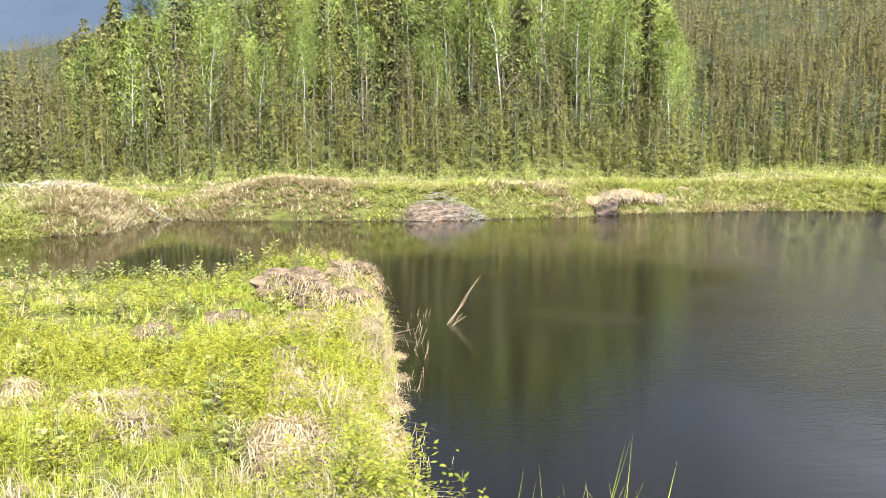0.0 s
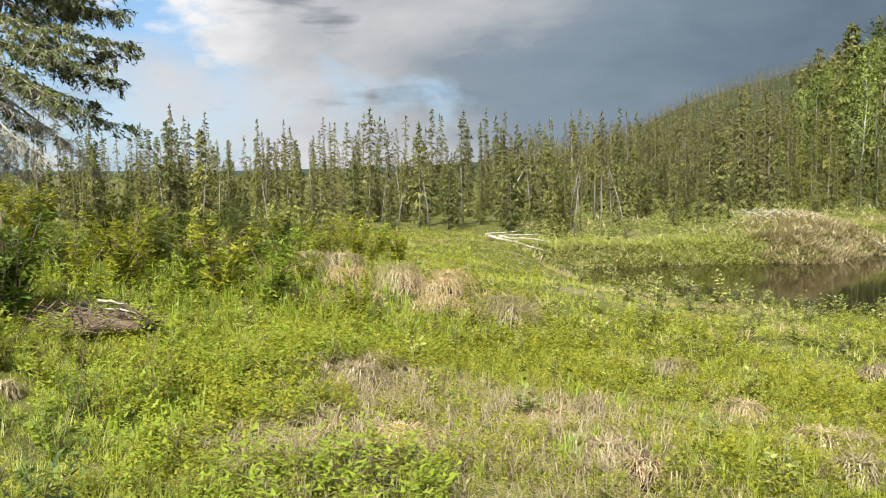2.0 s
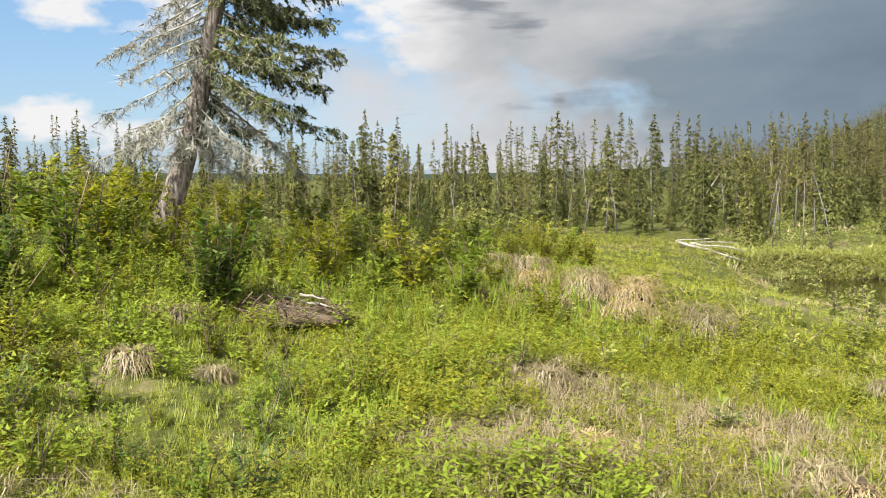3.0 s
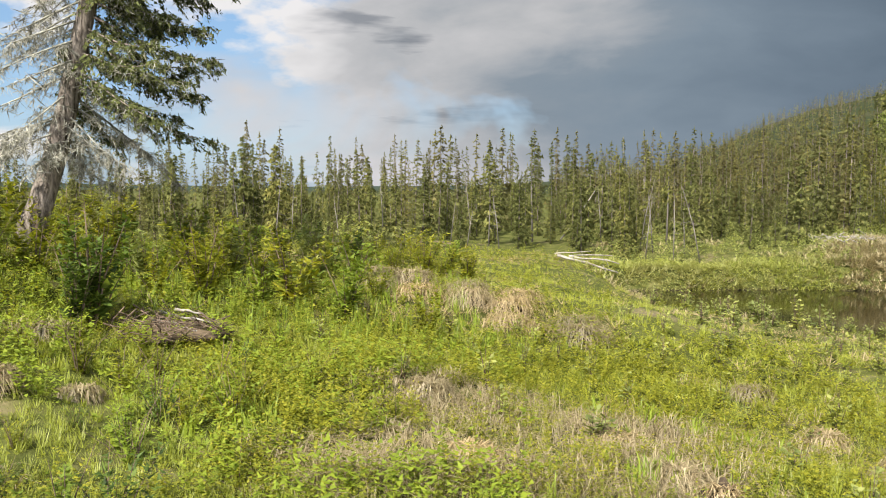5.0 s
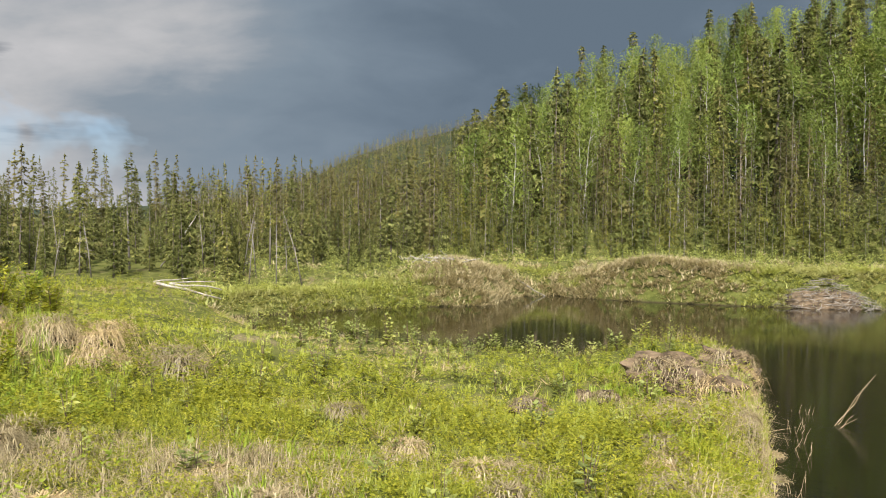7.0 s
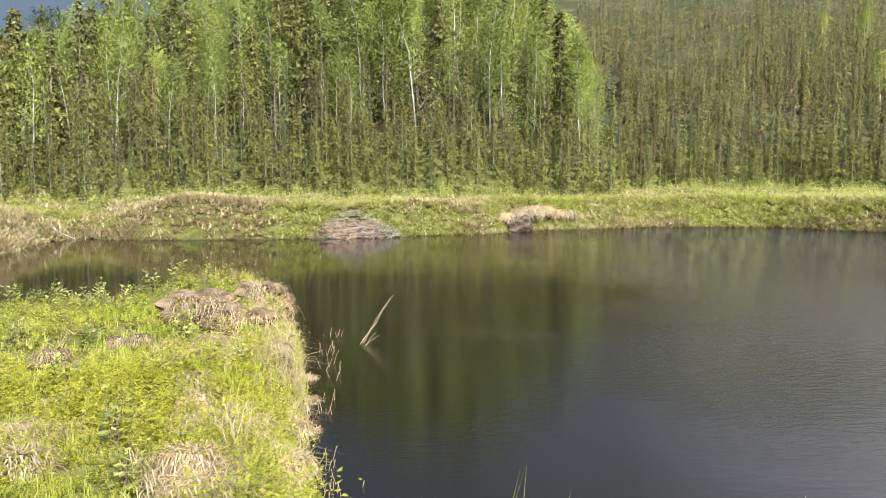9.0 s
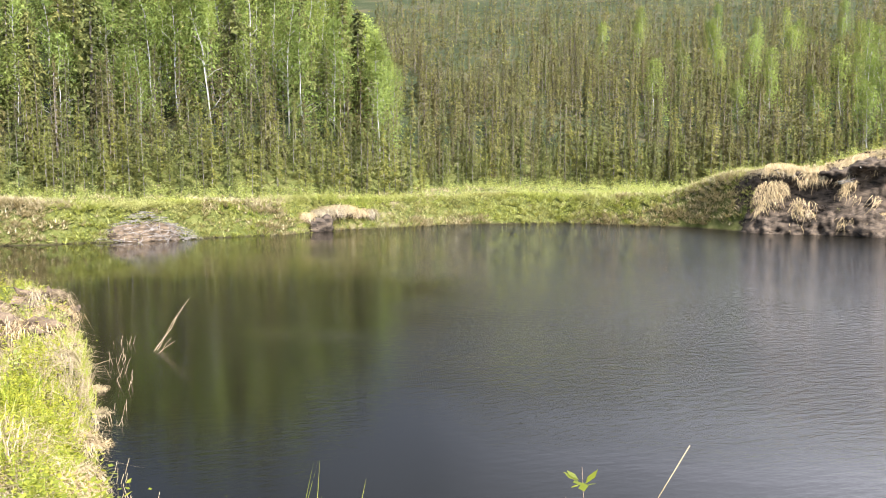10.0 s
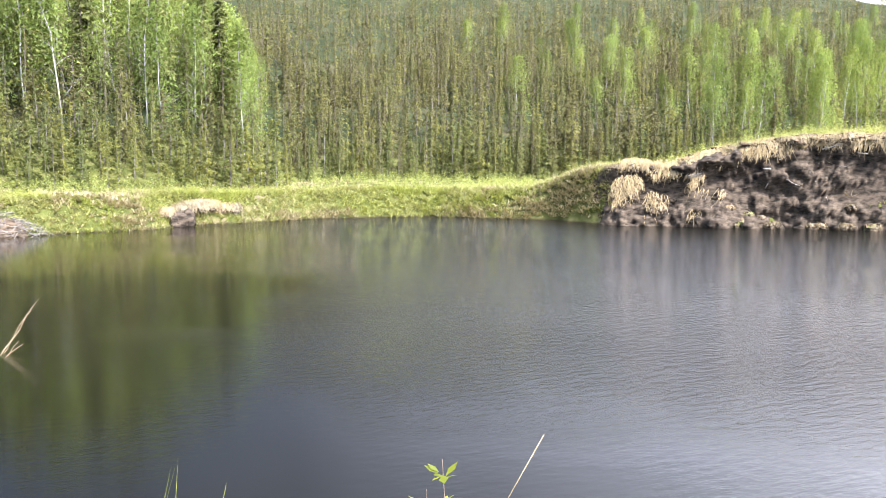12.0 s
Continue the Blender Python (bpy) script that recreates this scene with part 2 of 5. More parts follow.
def ground_material():
    m, n = new_material("meadow_ground")
    at = object_coords(n)
    a, b, c = n.noise(at, 0.35, 5.0), n.noise(at, 2.2, 6.0, 0.65), n.noise(at, 14.0, 4.0, 0.7)
    green = n.ramp(b, [(0.30, (0.036, 0.044, 0.011)), (0.50, (0.076, 0.084, 0.022)), (0.70, (0.130, 0.122, 0.046))])
    straw = n.ramp(c, [(0.30, (0.08, 0.062, 0.038)), (0.70, (0.24, 0.19, 0.12))])
    colour = n.mix(n.ramp(n.maths("ADD", n.maths("MULTIPLY", a, 0.6), n.maths("MULTIPLY", b, 0.4)), [(0.57, (0, 0, 0)), (0.66, (1, 1, 1))]), green, straw)
    soil = n.ramp(c, [(0.25, (0.022, 0.018, 0.014)), (0.55, (0.070, 0.056, 0.043)), (0.8, (0.16, 0.13, 0.10))])
    steep = n.add("ShaderNodeSeparateXYZ", {0: n.add("ShaderNodeNewGeometry").outputs["Normal"]}).outputs[2]
    face = n.ramp(n.maths("ADD", steep, n.maths("MULTIPLY", n.maths("SUBTRACT", b, 0.5), 0.5)), [(0.28, (1, 1, 1)), (0.42, (0, 0, 0))])
    colour = n.mix(face, colour, soil)
    # woods floor on the slopes: needles, moss and lichen
    place = n.add("ShaderNodeSeparateXYZ", {0: at})
    wood = n.ramp(n.maths("ADD", n.maths("MULTIPLY", place.outputs[2], 0.1), n.maths("MULTIPLY", b, 0.2)), [(0.36, (0, 0, 0)), (0.52, (1, 1, 1))])
    moss = n.ramp(n.noise(at, 0.12, 6.0, 0.6), [(0.35, (0.022, 0.030, 0.013)), (0.55, (0.036, 0.042, 0.019)), (0.70, (0.080, 0.068, 0.036))])
    colour = n.mix(wood, colour, moss)
    # beyond the near slopes the land is all dark woods
    reach = n.add("ShaderNodeVectorMath", {0: at}, operation="LENGTH").outputs["Value"]
    colour = n.mix(n.ramp(n.maths("MULTIPLY", reach, 0.001), [(0.42, (0, 0, 0)), (0.6, (1, 1, 1))]), colour, n.ramp(b, [(0.3, (0.022, 0.034, 0.024)), (0.7, (0.045, 0.060, 0.042))]))
    mud = n.ramp(place.outputs[2], [(0.0, (1, 1, 1)), (0.09, (0, 0, 0))])
    colour = n.mix(mud, colour, (0.035, 0.028, 0.016, 1))
    bump = n.add("ShaderNodeBump", {"Strength": 0.8, "Distance": 0.06, "Height": n.maths("ADD", b, n.maths("MULTIPLY", c, 0.6))})
    s = n.add("ShaderNodeBsdfPrincipled", {"Base Color": colour, "Roughness": 1.0, "Specular IOR Level": 0.05, "Normal": bump.outputs[0]})
    finish(n, s.outputs[0])
    return m


def water_material():
    m, n = new_material("pond_water")
    at = object_coords(n)
    turned = n.add("ShaderNodeMapping", {0: at, 2: (0, 0, radians(-35)), 3: (1.0, 2.6, 1.0)}).outputs[0]
    ripple = n.add("ShaderNodeTexNoise", {"Vector": turned, "Scale": 3.3, "Detail": 5.0, "Roughness": 0.62}).outputs[0]
    gust = n.noise(at, 0.10, 3.0, 0.5)
    px = n.add("ShaderNodeSeparateXYZ", {0: at})
    # the breeze reaches the open side, the lee of the point stays smooth
    breeze = n.maths("ADD", n.maths("MULTIPLY", px.outputs[0], 0.045), n.maths("SUBTRACT", gust, 0.42))
    strength = n.ramp(breeze, [(0.0, (0.014, 0.014, 0.014)), (0.25, (0.06, 0.06, 0.06)), (0.5, (0.42, 0.42, 0.42)), (0.85, (1, 1, 1))])
    bump = n.add("ShaderNodeBump", {"Strength": n.maths("MULTIPLY", strength, 1.0), "Distance": 0.085, "Height": ripple})
    s = n.add("ShaderNodeBsdfPrincipled", {"Base Color": (0.005, 0.0046, 0.003, 1), "Roughness": 0.012, "IOR": 1.333, "Normal": bump.outputs[0]})
    finish(n, s.outputs[0])
    return m


GROUND, WATER = ground_material(), water_material()

# ---- mesh tools ----
rng = np.random.default_rng(7)


def mesh_of(name, v, f, material, smooth=False, bulge=None, tint=None):
    """A mesh from vertex and face arrays; bulge: the rounded form's normals for foliage, tint: a tone for each plant."""
    me = bpy.data.meshes.new(name)
    v, f = np.asarray(v, np.float32), np.asarray(f, np.int32)
    me.vertices.add(len(v))
    me.vertices.foreach_set("co", v.ravel())
    me.loops.add(f.size)
    me.loops.foreach_set("vertex_index", f.ravel())
    me.polygons.add(len(f))
    me.polygons.foreach_set("loop_start", np.arange(0, f.size, f.shape[1], dtype=np.int32))
    me.update(calc_edges=True)
    me.polygons.foreach_set("use_smooth", np.full(len(f), smooth))
    if bulge is not None:
        me.attributes.new("bulge", "FLOAT_VECTOR", "POINT").data.foreach_set("vector", np.asarray(bulge, np.float32).ravel())
    if tint is not None:
        me.attributes.new("tint", "FLOAT", "POINT").data.foreach_set("value", np.asarray(tint, np.float32).ravel())
    me.materials.append(material)
    return me


def outward(v, lift=0.45, weight=0.8):
    """Normals of a rounded crown about the upright axis."""
    v = np.asarray(v, float)
    r = np.hypot(v[:, 0], v[:, 1])[:, None] + 1e-4
    return np.column_stack([v[:, :2] / r, np.full(len(v), lift)]) * weight


def join(parts):
    """One pair of arrays from several."""
    vs, fs, k = [], [], 0
    for v, f in parts:
        vs.append(v), fs.append(np.asarray(f) + k)
        k += len(v)
    return np.concatenate(vs), np.concatenate(fs)


def spread(v, f, places, scales, turns, leans=None):
    """Copies of one small shape at many places, as one pair of arrays."""
    n = len(places)
    v, f, places = np.asarray(v, float), np.asarray(f), np.asarray(places, float)
    scales = np.asarray(scales, float)
    if scales.ndim == 1:
        scales = np.repeat(scales[:, None], 3, 1)
    out = v[None] * scales[:, None]
    if leans is not None:
        out[:, :, 0] += out[:, :, 2] * leans[:, None]
    c, s = np.cos(turns)[:, None], np.sin(turns)[:, None]
    x = out[:, :, 0] * c - out[:, :, 1] * s
    y = out[:, :, 0] * s + out[:, :, 1] * c
    out[:, :, 0], out[:, :, 1] = x, y
    out += places[:, None]
    faces = f[None] + (np.arange(n) * len(v))[:, None, None]
    return out.reshape(-1, 3), faces.reshape(-1, f.shape[1])


def tube(points, radii, sides=5):
    """A bent, tapering tube along points, as triangles, closed at the thick end."""
    p, r = np.asarray(points, float), np.asarray(radii, float)
    d = np.gradient(p, axis=0)
    d /= np.linalg.norm(d, axis=1)[:, None] + 1e-9
    ref = np.array([1.0, 0, 0]) if abs(d[0, 0]) < 0.8 else np.array([0, 1.0, 0])
    a = np.cross(d, ref)
    a /= np.linalg.norm(a, axis=1)[:, None] + 1e-9
    b = np.cross(d, a)
    t = np.arange(sides) * 2 * np.pi / sides
    v = p[:, None] + r[:, None, None] * (np.cos(t)[None, :, None] * a[:, None] + np.sin(t)[None, :, None] * b[:, None])
    f = []
    for i in range(len(p) - 1):
        for j in range(sides):
            k, q = i * sides + j, i * sides + (j + 1) % sides
            f += [(k, q, q + sides), (k, q + sides, k + sides)]
    for j in range(1, sides - 1):
        f.append((0, j + 1, j))
        e = (len(p) - 1) * sides
        f.append((e, e + j, e + j + 1))
    return v.reshape(-1, 3), np.array(f)


def thing(name, label, category, group="", kind=""):
    return tagged(new(name), label, category, group, kind)


def part_of(parent, name, me, label=""):
    ob = new(name, me)
    ob.parent = parent
    return tagged(ob, label)


# ---- the lie of the land ----
SHORE = np.array([
    (60, -14), (25, -3), (12, -0.8), (6, 1.4), (1.7, 2.7), (0.4, 4.0), (-0.08, 5.4), (-0.42, 7.2), (-0.55, 8.4), (-0.6, 9.8), (-0.72, 11.2), (-0.88, 13),
    (-1.0, 14.4), (-1.6, 15.6), (-2.8, 16.3), (-5, 16.2), (-8, 15.8), (-11, 16.6), (-14, 18.8), (-16.3, 21), (-14.9, 23.8), (-13.2, 26.4),
    (-10.9, 28.6), (-11.3, 32.3), (-10.6, 33.7), (-7.6, 32.8), (-3.3, 32.6), (0.9, 33.2), (5.3, 34.1), (6.7, 35.4), (8.8, 35.8), (12.8, 37),
    (17.5, 36.3), (21.5, 32.2), (22.3, 29.3), (24.8, 26.7), (28, 24.8), (30.3, 22.3), (37, 16.5), (50, 8)])


def shore_distance(x, y):
    """Metres from the waterline, positive on land."""
    p = np.stack([x, y], -1).reshape(-1, 2)
    best, inside = np.full(len(p), 1e9), np.zeros(len(p), bool)
    for a, b in zip(SHORE, np.roll(SHORE, -1, 0)):
        e = b - a
        s = np.clip(((p - a) @ e) / (e @ e), 0, 1)
        best = np.minimum(best, np.hypot(*(p - a - s[:, None] * e).T))
        crosses = (a[1] > p[:, 1]) != (b[1] > p[:, 1])
        with np.errstate(divide="ignore", invalid="ignore"):
            inside ^= crosses & (p[:, 0] < a[0] + (p[:, 1] - a[1]) * e[0] / (e[1] if e[1] else 1e-9))
    return np.where(inside, -best, best).reshape(np.shape(x))


def lattice(ix, iy, seed):
    h = np.sin(ix * 127.1 + iy * 311.7 + seed * 74.7) * 43758.5453
    return h - np.floor(h)


def bumps(x, y, size, seed=0, octaves=3):
    """Smooth value noise about 0, of about +-0.5."""
    out, amp = 0, 1.0
    for o in range(octaves):
        u, v = x / size * 2**o, y / size * 2**o
        iu, iv = np.floor(u), np.floor(v)
        fu, fv = u - iu, v - iv
        fu, fv = fu * fu * (3 - 2 * fu), fv * fv * (3 - 2 * fv)
        a = lattice(iu, iv, seed + o) * (1 - fu) + lattice(iu + 1, iv, seed + o) * fu
        b = lattice(iu, iv + 1, seed + o) * (1 - fu) + lattice(iu + 1, iv + 1, seed + o) * fu
        out = out + amp * (a * (1 - fv) + b * fv - 0.5)
        amp *= 0.5
    return out


def bell(x, y, cx, cy, r):
    return np.exp(-(((x - cx) ** 2 + (y - cy) ** 2) / r**2))


# the long ridge behind, by bearing from the standpoint: angle of its skyline, distance of its crest and of its foot
RIDGE_AZ = [-180, -110, -70, -53, -48, -40, -30, -20, -10, 0, 10, 20, 22.6, 26.3, 29.6, 31.8, 34, 37.5, 43, 47.5, 60, 90, 130, 180]
RIDGE_EL = [2.0, 3.0, 7.5, 9.6, 10.4, 11.2, 11.8, 12.5, 12.5, 11.0, 9.5, 7.9, 7.0, 6.1, 5.0, 3.9, 2.8, 2.0, 1.4, 1.0, 0.7, 0.8, 1.0, 2.0]
RIDGE_FAR = [400, 300, 250, 260, 270, 290, 320, 340, 340, 340, 340, 350, 360, 370, 380, 390, 400, 450, 600, 900, 1200, 1200, 800, 400]
RIDGE_FOOT = [120, 90, 66, 62, 61, 60, 58, 56, 50, 48, 48, 50, 50, 52, 56, 60, 64, 72, 90, 110, 150, 150, 150, 120]
# the wooded spur before it
SPUR_AZ = [-19, -17, -15.5, -13.5, -11, -9, -6, -3, 0, 4, 8, 11, 14, 16, 18.7, 21, 24, 27]
SPUR_EL = [0.0, 2.5, 5.5, 9.0, 12.2, 14.5, 16.2, 16.4, 14.6, 13.5, 12.7, 12.2, 11.3, 10.2, 8.4, 7.0, 5.0, 2.5]
SPUR_FAR, SPUR_FOOT = 92.0, 43.0


def rise(d, crest, foot, far):
    """A slope from its foot to its crest, falling off behind."""
    s = np.clip((d - foot) / (far - foot), 0, None)
    return crest * np.clip(np.where(s < 1, s**1.08, 1 - 0.35 * np.clip(s - 1, 0, 1.5)), 0, 1)


def ridge_foot(az):
    return np.interp(az, RIDGE_AZ, RIDGE_FOOT)


def ridge_far(az):
    return np.interp(az, RIDGE_AZ, RIDGE_FAR)


def hill(x, y):
    az = np.degrees(np.arctan2(-x, y))
    d = np.hypot(x, y)
    far, foot = ridge_far(az), ridge_foot(az)
    crest = 2.8 + far * np.tan(np.radians(np.interp(az, RIDGE_AZ, RIDGE_EL))) - 4.2 - 1.2
    ridge = rise(d, np.maximum(crest, 0.4), foot, far)
    crest = 2.8 + SPUR_FAR * np.tan(np.radians(np.interp(az, SPUR_AZ, SPUR_EL))) - 7.6 - 1.2
    spur = rise(d, np.maximum(crest, 0.0), SPUR_FOOT, SPUR_FAR)
    rough = np.clip((d - np.minimum(foot, 60)) / 25, 0, 1) * np.clip((250 - np.abs(d - 100)) / 100, 0, 1)
    return np.maximum(ridge, spur) + bumps(x, y, 14, 5) * rough * 1.4


def back_edge(x, y):
    """1 along the brink of the channel behind the point, fading inland."""
    line = np.interp(x, [-16, -14, -11, -8, -5, -2.8], [20.5, 18.8, 16.6, 15.8, 16.2, 16.3])
    return np.exp(-(((y - line) / 3.4) ** 2)) * np.clip((-x - 2.6) / 1.6, 0, 1) * np.clip((x + 18) / 3, 0, 1)


def land(x, y):
    """Height of the ground."""
    x, y = np.asarray(x, float), np.asarray(y, float)
    sd = shore_distance(x, y)
    top = 0.95 + 0.28 * bell(x, y, 0, 0, 5) - 0.22 * bell(x, y, -2.5, 12, 5) - 0.12 * bell(x, y, -5, 9, 3)
    top = top + 1.15 * bell(x, y, -12.5, 1.6, 4.0) + 0.62 * bell(x, y, -14.5, 8.5, 5) - 0.2 * bell(x, y, -11, 15.2, 3.6) + 0.15 * bell(x, y, -9, 10, 2.5) + 0.5 * bell(x, y, -8.6, -0.4, 2.6)
    # the point slopes down to the channel behind it
    top = top - 0.34 * back_edge(x, y)
    top = top + 0.55 * bell(x, y, -13.9, 30.6, 2.0) + 0.35 * bell(x, y, -6, 35, 3.0) + 0.25 * np.clip((y - 30) / 6, 0, 1) - 0.38 * bell(x, y, -15.5, 25, 4.5) - 0.62 * bell(x, y, -9.9, 34.6, 2.0)
    # the eroded mound with the bare earth face
    ax, ay, bx, by = 26.0, 30.5, 42.0, 18.5
    s = np.clip(((x - ax) * (bx - ax) + (y - ay) * (by - ay)) / ((bx - ax) ** 2 + (by - ay) ** 2), 0, 1)
    off = np.hypot(x - ax - s * (bx - ax), y - ay - s * (by - ay))
    mound = np.exp(-((off / 4.6) ** 4))
    top = top + (1.35 + 1.45 * np.clip(s * 3.2, 0, 1)) * mound + 0.25 * bumps(x, y, 2.5, 9) * mound
    wide = 2.0 - 1.45 * bell(x, y, -0.8, 11, 5.0) - 0.7 * mound + 1.5 * bell(x, y, 14, 38, 7) - 0.5 * bell(x, y, 0, 3, 4)
    t = np.clip((sd + 0.35 * wide) / wide, 0, 1)
    z = -0.6 + (top + 0.6) * t * t * (3 - 2 * t)
    near = np.clip(1.2 - np.hypot(x, y) / 90, 0.15, 1) * np.clip(sd * 1.5 + 0.3, 0, 1)
    z = z + near * (0.20 * bumps(x, y, 2.2, 1) + 0.12 * bumps(x, y, 0.7, 2, 2))
    return z + hill(x, y) * np.clip(sd / 4, 0, 1)


def make_ground():
    az = np.radians(np.concatenate([np.arange(-64, 100, 0.5), np.arange(100, 296, 3.0)]))
    r = [0.35, 0.8]
    while r[-1] < 4200:
        k = 0.021 if 4 < r[-1] < 45 else (0.03 if r[-1] < 200 else 0.07)
        r.append(r[-1] * (1 + k) + (0.06 if r[-1] < 4 else 0))
    r = np.array(r)
    a, d = np.meshgrid(az, r)
    x, y = -np.sin(a) * d, np.cos(a) * d
    v = np.stack([x, y, land(x, y)], -1).reshape(-1, 3)
    na, nr = len(az), len(r)
    i, j = np.meshgrid(np.arange(nr - 1), np.arange(na), indexing="ij")
    p, q = i * na + j, i * na + (j + 1) % na
    f = np.stack([p, p + na, q + na, q], -1).reshape(-1, 4)
    v = np.concatenate([v, [[0, 0, float(land(0.0, 0.0))]]])
    fan = np.stack([np.arange(na), (np.arange(na) + 1) % na, np.arange(na), np.full(na, len(v) - 1)], -1)
    tri = np.concatenate([f[:, ::-1][:, [0, 1, 2]], f[:, ::-1][:, [0, 2, 3]], fan[:, 1:]])
    me = mesh_of("ground", v, tri, GROUND, True)
    tagged(new("ground", me), "grassy uneven meadow ground with bare soil banks and wooded slopes", "ground", kind="structure")


make_ground()


def make_water():
    v = [(-24, -16, 0), (62, -16, 0), (62, 40, 0), (-24, 40, 0)]
    me = mesh_of("pond_water", v, [(0, 1, 2, 3)], WATER)
    tagged(new("pond_water", me), "dark brown still pond water rippled by the breeze", "water", kind="structure")


make_water()

# ---- trees ----


def bough_spruce_shape(seed, tiers, per, radius, low=0.05, sprays=1, club=0.0, thin=0.0):
    """A narrow black spruce of unit height: uneven tiers of drooping boughs, each a ragged tent of needles; stem apart."""
    g = np.random.default_rng(seed)
    base = np.linspace(low, 0.965, tiers)
    lump = g.uniform(0.55, 1.25, tiers) * (0.8 + 0.35 * np.sin(base * g.uniform(14, 22) + seed))
    u = np.repeat(base, per) + g.normal(0, 0.35 / tiers, tiers * per)
    lump = np.repeat(lump, per)
    keep = g.random(len(u)) > thin * (1.15 - u)
    u, lump = np.clip(u[keep], low * 0.6, 0.985), lump[keep]
    n = len(u)
    shape = np.minimum(1.15 * (1 - u), 1) ** 0.9 * (0.7 + 0.3 * np.clip(u / 0.3, 0, 1)) * 0.9 + 0.10 + club * np.exp(-(((u - 0.9) / 0.07) ** 2))
    l = radius * 1.1 * shape * np.clip(lump, 0.55, 1.3) * g.uniform(0.65, 1.25, n)
    a = g.uniform(0, 2 * np.pi, n)
    out = np.column_stack([np.cos(a), np.sin(a), 0 * a])
    side = np.column_stack([-np.sin(a), np.cos(a), 0 * a])
    up = np.array([0, 0, 1.0])
    lc = l[:, None]
    root = up * u[:, None]
    slope = (0.25 * u - 0.42 + g.normal(0, 0.12, n))[:, None]
    tip = root + out * lc + up * lc * slope
    tris, size = [], (0.31 * lc + 0.15 * radius) * (sprays / 6) ** -0.5
    for k in range(sprays):
        f = g.uniform(0.05, 1.0, n)[:, None]
        c = root + (tip - root) * f + g.normal(0, 0.06, (n, 3)) * lc
        way = side * (g.choice([-1, 1], n) * g.uniform(0.3, 1.0, n))[:, None] + out * g.uniform(0.0, 0.8, n)[:, None] - up * g.uniform(0.0, 0.85, n)[:, None]
        b = (out * g.uniform(0.4, 1.0, n)[:, None] + up * g.normal(0, 0.5, n)[:, None]) * size * g.uniform(0.2, 0.42, n)[:, None]
        tris.append(np.stack([c - b, c + b, c + way * size * g.uniform(0.6, 1.3, n)[:, None]], 1))
    v = np.concatenate(tris).reshape(-1, 3)
    # the leader
    lead = np.array([[-0.006, 0, 0.93], [0.006, 0, 0.93], [0, 0, 1.0], [0, -0.006, 0.93], [0, 0.006, 0.93], [0, 0, 1.0]])
    v = np.concatenate([v, lead])
    return v, np.arange(len(v)).reshape(-1, 3)


def birch_shape(seed, height, leaves=3200):
    """Arrays for a birch: stem with limbs, and a crown of leaf clumps."""
    g = np.random.default_rng(seed)
    zz = np.linspace(0, 1, 7)
    bend = np.cumsum(g.normal(0, 0.02, (7, 2)), 0) * height
    spine = np.column_stack([bend * zz[:, None], zz * height])
    wood = [tube(spine, height * (0.0065 * (1 - zz) + 0.001), 5)]
    centres = []
    for i in range(22):
        u = g.uniform(0.16, 0.98)
        p = np.array([np.interp(u, zz, spine[:, k]) for k in range(3)])
        a, l = g.uniform(0, 2 * np.pi), height * 0.125 * (1.05 - u) / 0.6 * g.uniform(0.7, 1.2)
        q = p + np.array([math.cos(a) * l, math.sin(a) * l, l * g.uniform(0.5, 1.1)])
        wood.append(tube([p, (p + q) / 2 + [0, 0, l * 0.1], q], [height * 0.0022, height * 0.0014, height * 0.0004], 3))
        centres += [(q, l * 0.55 + 0.1), ((p + q) / 2, l * 0.5 + 0.1)]
    centres.append((spine[-1], height * 0.05))
    pick = g.integers(0, len(centres), leaves)
    c = np.array([centres[k][0] for k in pick])
    r = np.array([centres[k][1] for k in pick])
    ways = g.normal(0, 1, (leaves, 3))
    ways /= np.linalg.norm(ways, axis=1)[:, None]
    c = c + ways * (r * g.random(leaves) ** 0.4)[:, None] * np.array([1, 1, 1.25])
    s = height * g.uniform(0.003, 0.0065, leaves)[:, None]
    e1, e2 = g.normal(0, 1, (leaves, 3)) * s, g.normal(0, 1, (leaves, 3)) * s
    v = np.stack([c - e1, c + e1 * 0.4 + e2, c + e1 * 0.6 - e2], 1).reshape(-1, 3)
    return join(wood), (v, np.arange(3 * leaves).reshape(-1, 3))


def tree_kind(name, label, category, group, trunk_arrays, crown_arrays, bark, leaf):
    """A tree with its parts, out of which copies are made."""
    base = thing(name, label, category, group)
    part_of(base, "trunk", mesh_of("trunk", *trunk_arrays, bark, True))
    part_of(base, "crown", mesh_of("crown", *crown_arrays, leaf, bulge=outward(crown_arrays[0])))
    return base


def plant(kinds, places, heights, seed, again=False):
    """Copies of the kinds at the places; each kind is one metre high. The first copies are the kinds themselves."""
    g = np.random.default_rng(seed)
    used = {k.name for k in kinds} if again else set()
    for i, ((x, y), h) in enumerate(zip(places, heights)):
        k = kinds[g.integers(0, len(kinds)) if again or i >= len(kinds) else i]
        m = pose(x, y, float(land(x, y)) - 0.06, g.normal(0, 1.6), g.normal(0, 1.6), g.uniform(0, 360)) @ Matrix.Diagonal((h * g.uniform(0.85, 1.15), h, h, 1))
        if k.name in used:
            c = copy_thing(k, m)
            c.matrix_basis = m
        else:
            used.add(k.name)
            k.matrix_basis = m


def polar(az, d):
    return -math.sin(radians(az)) * d, math.cos(radians(az)) * d


def apart(places, gap):
    """Places thinned so that none stand closer than the gap."""
    kept = []
    for p in places:
        if all((p[0] - q[0]) ** 2 + (p[1] - q[1]) ** 2 > gap * gap for q in kept):
            kept.append(p)
    return kept


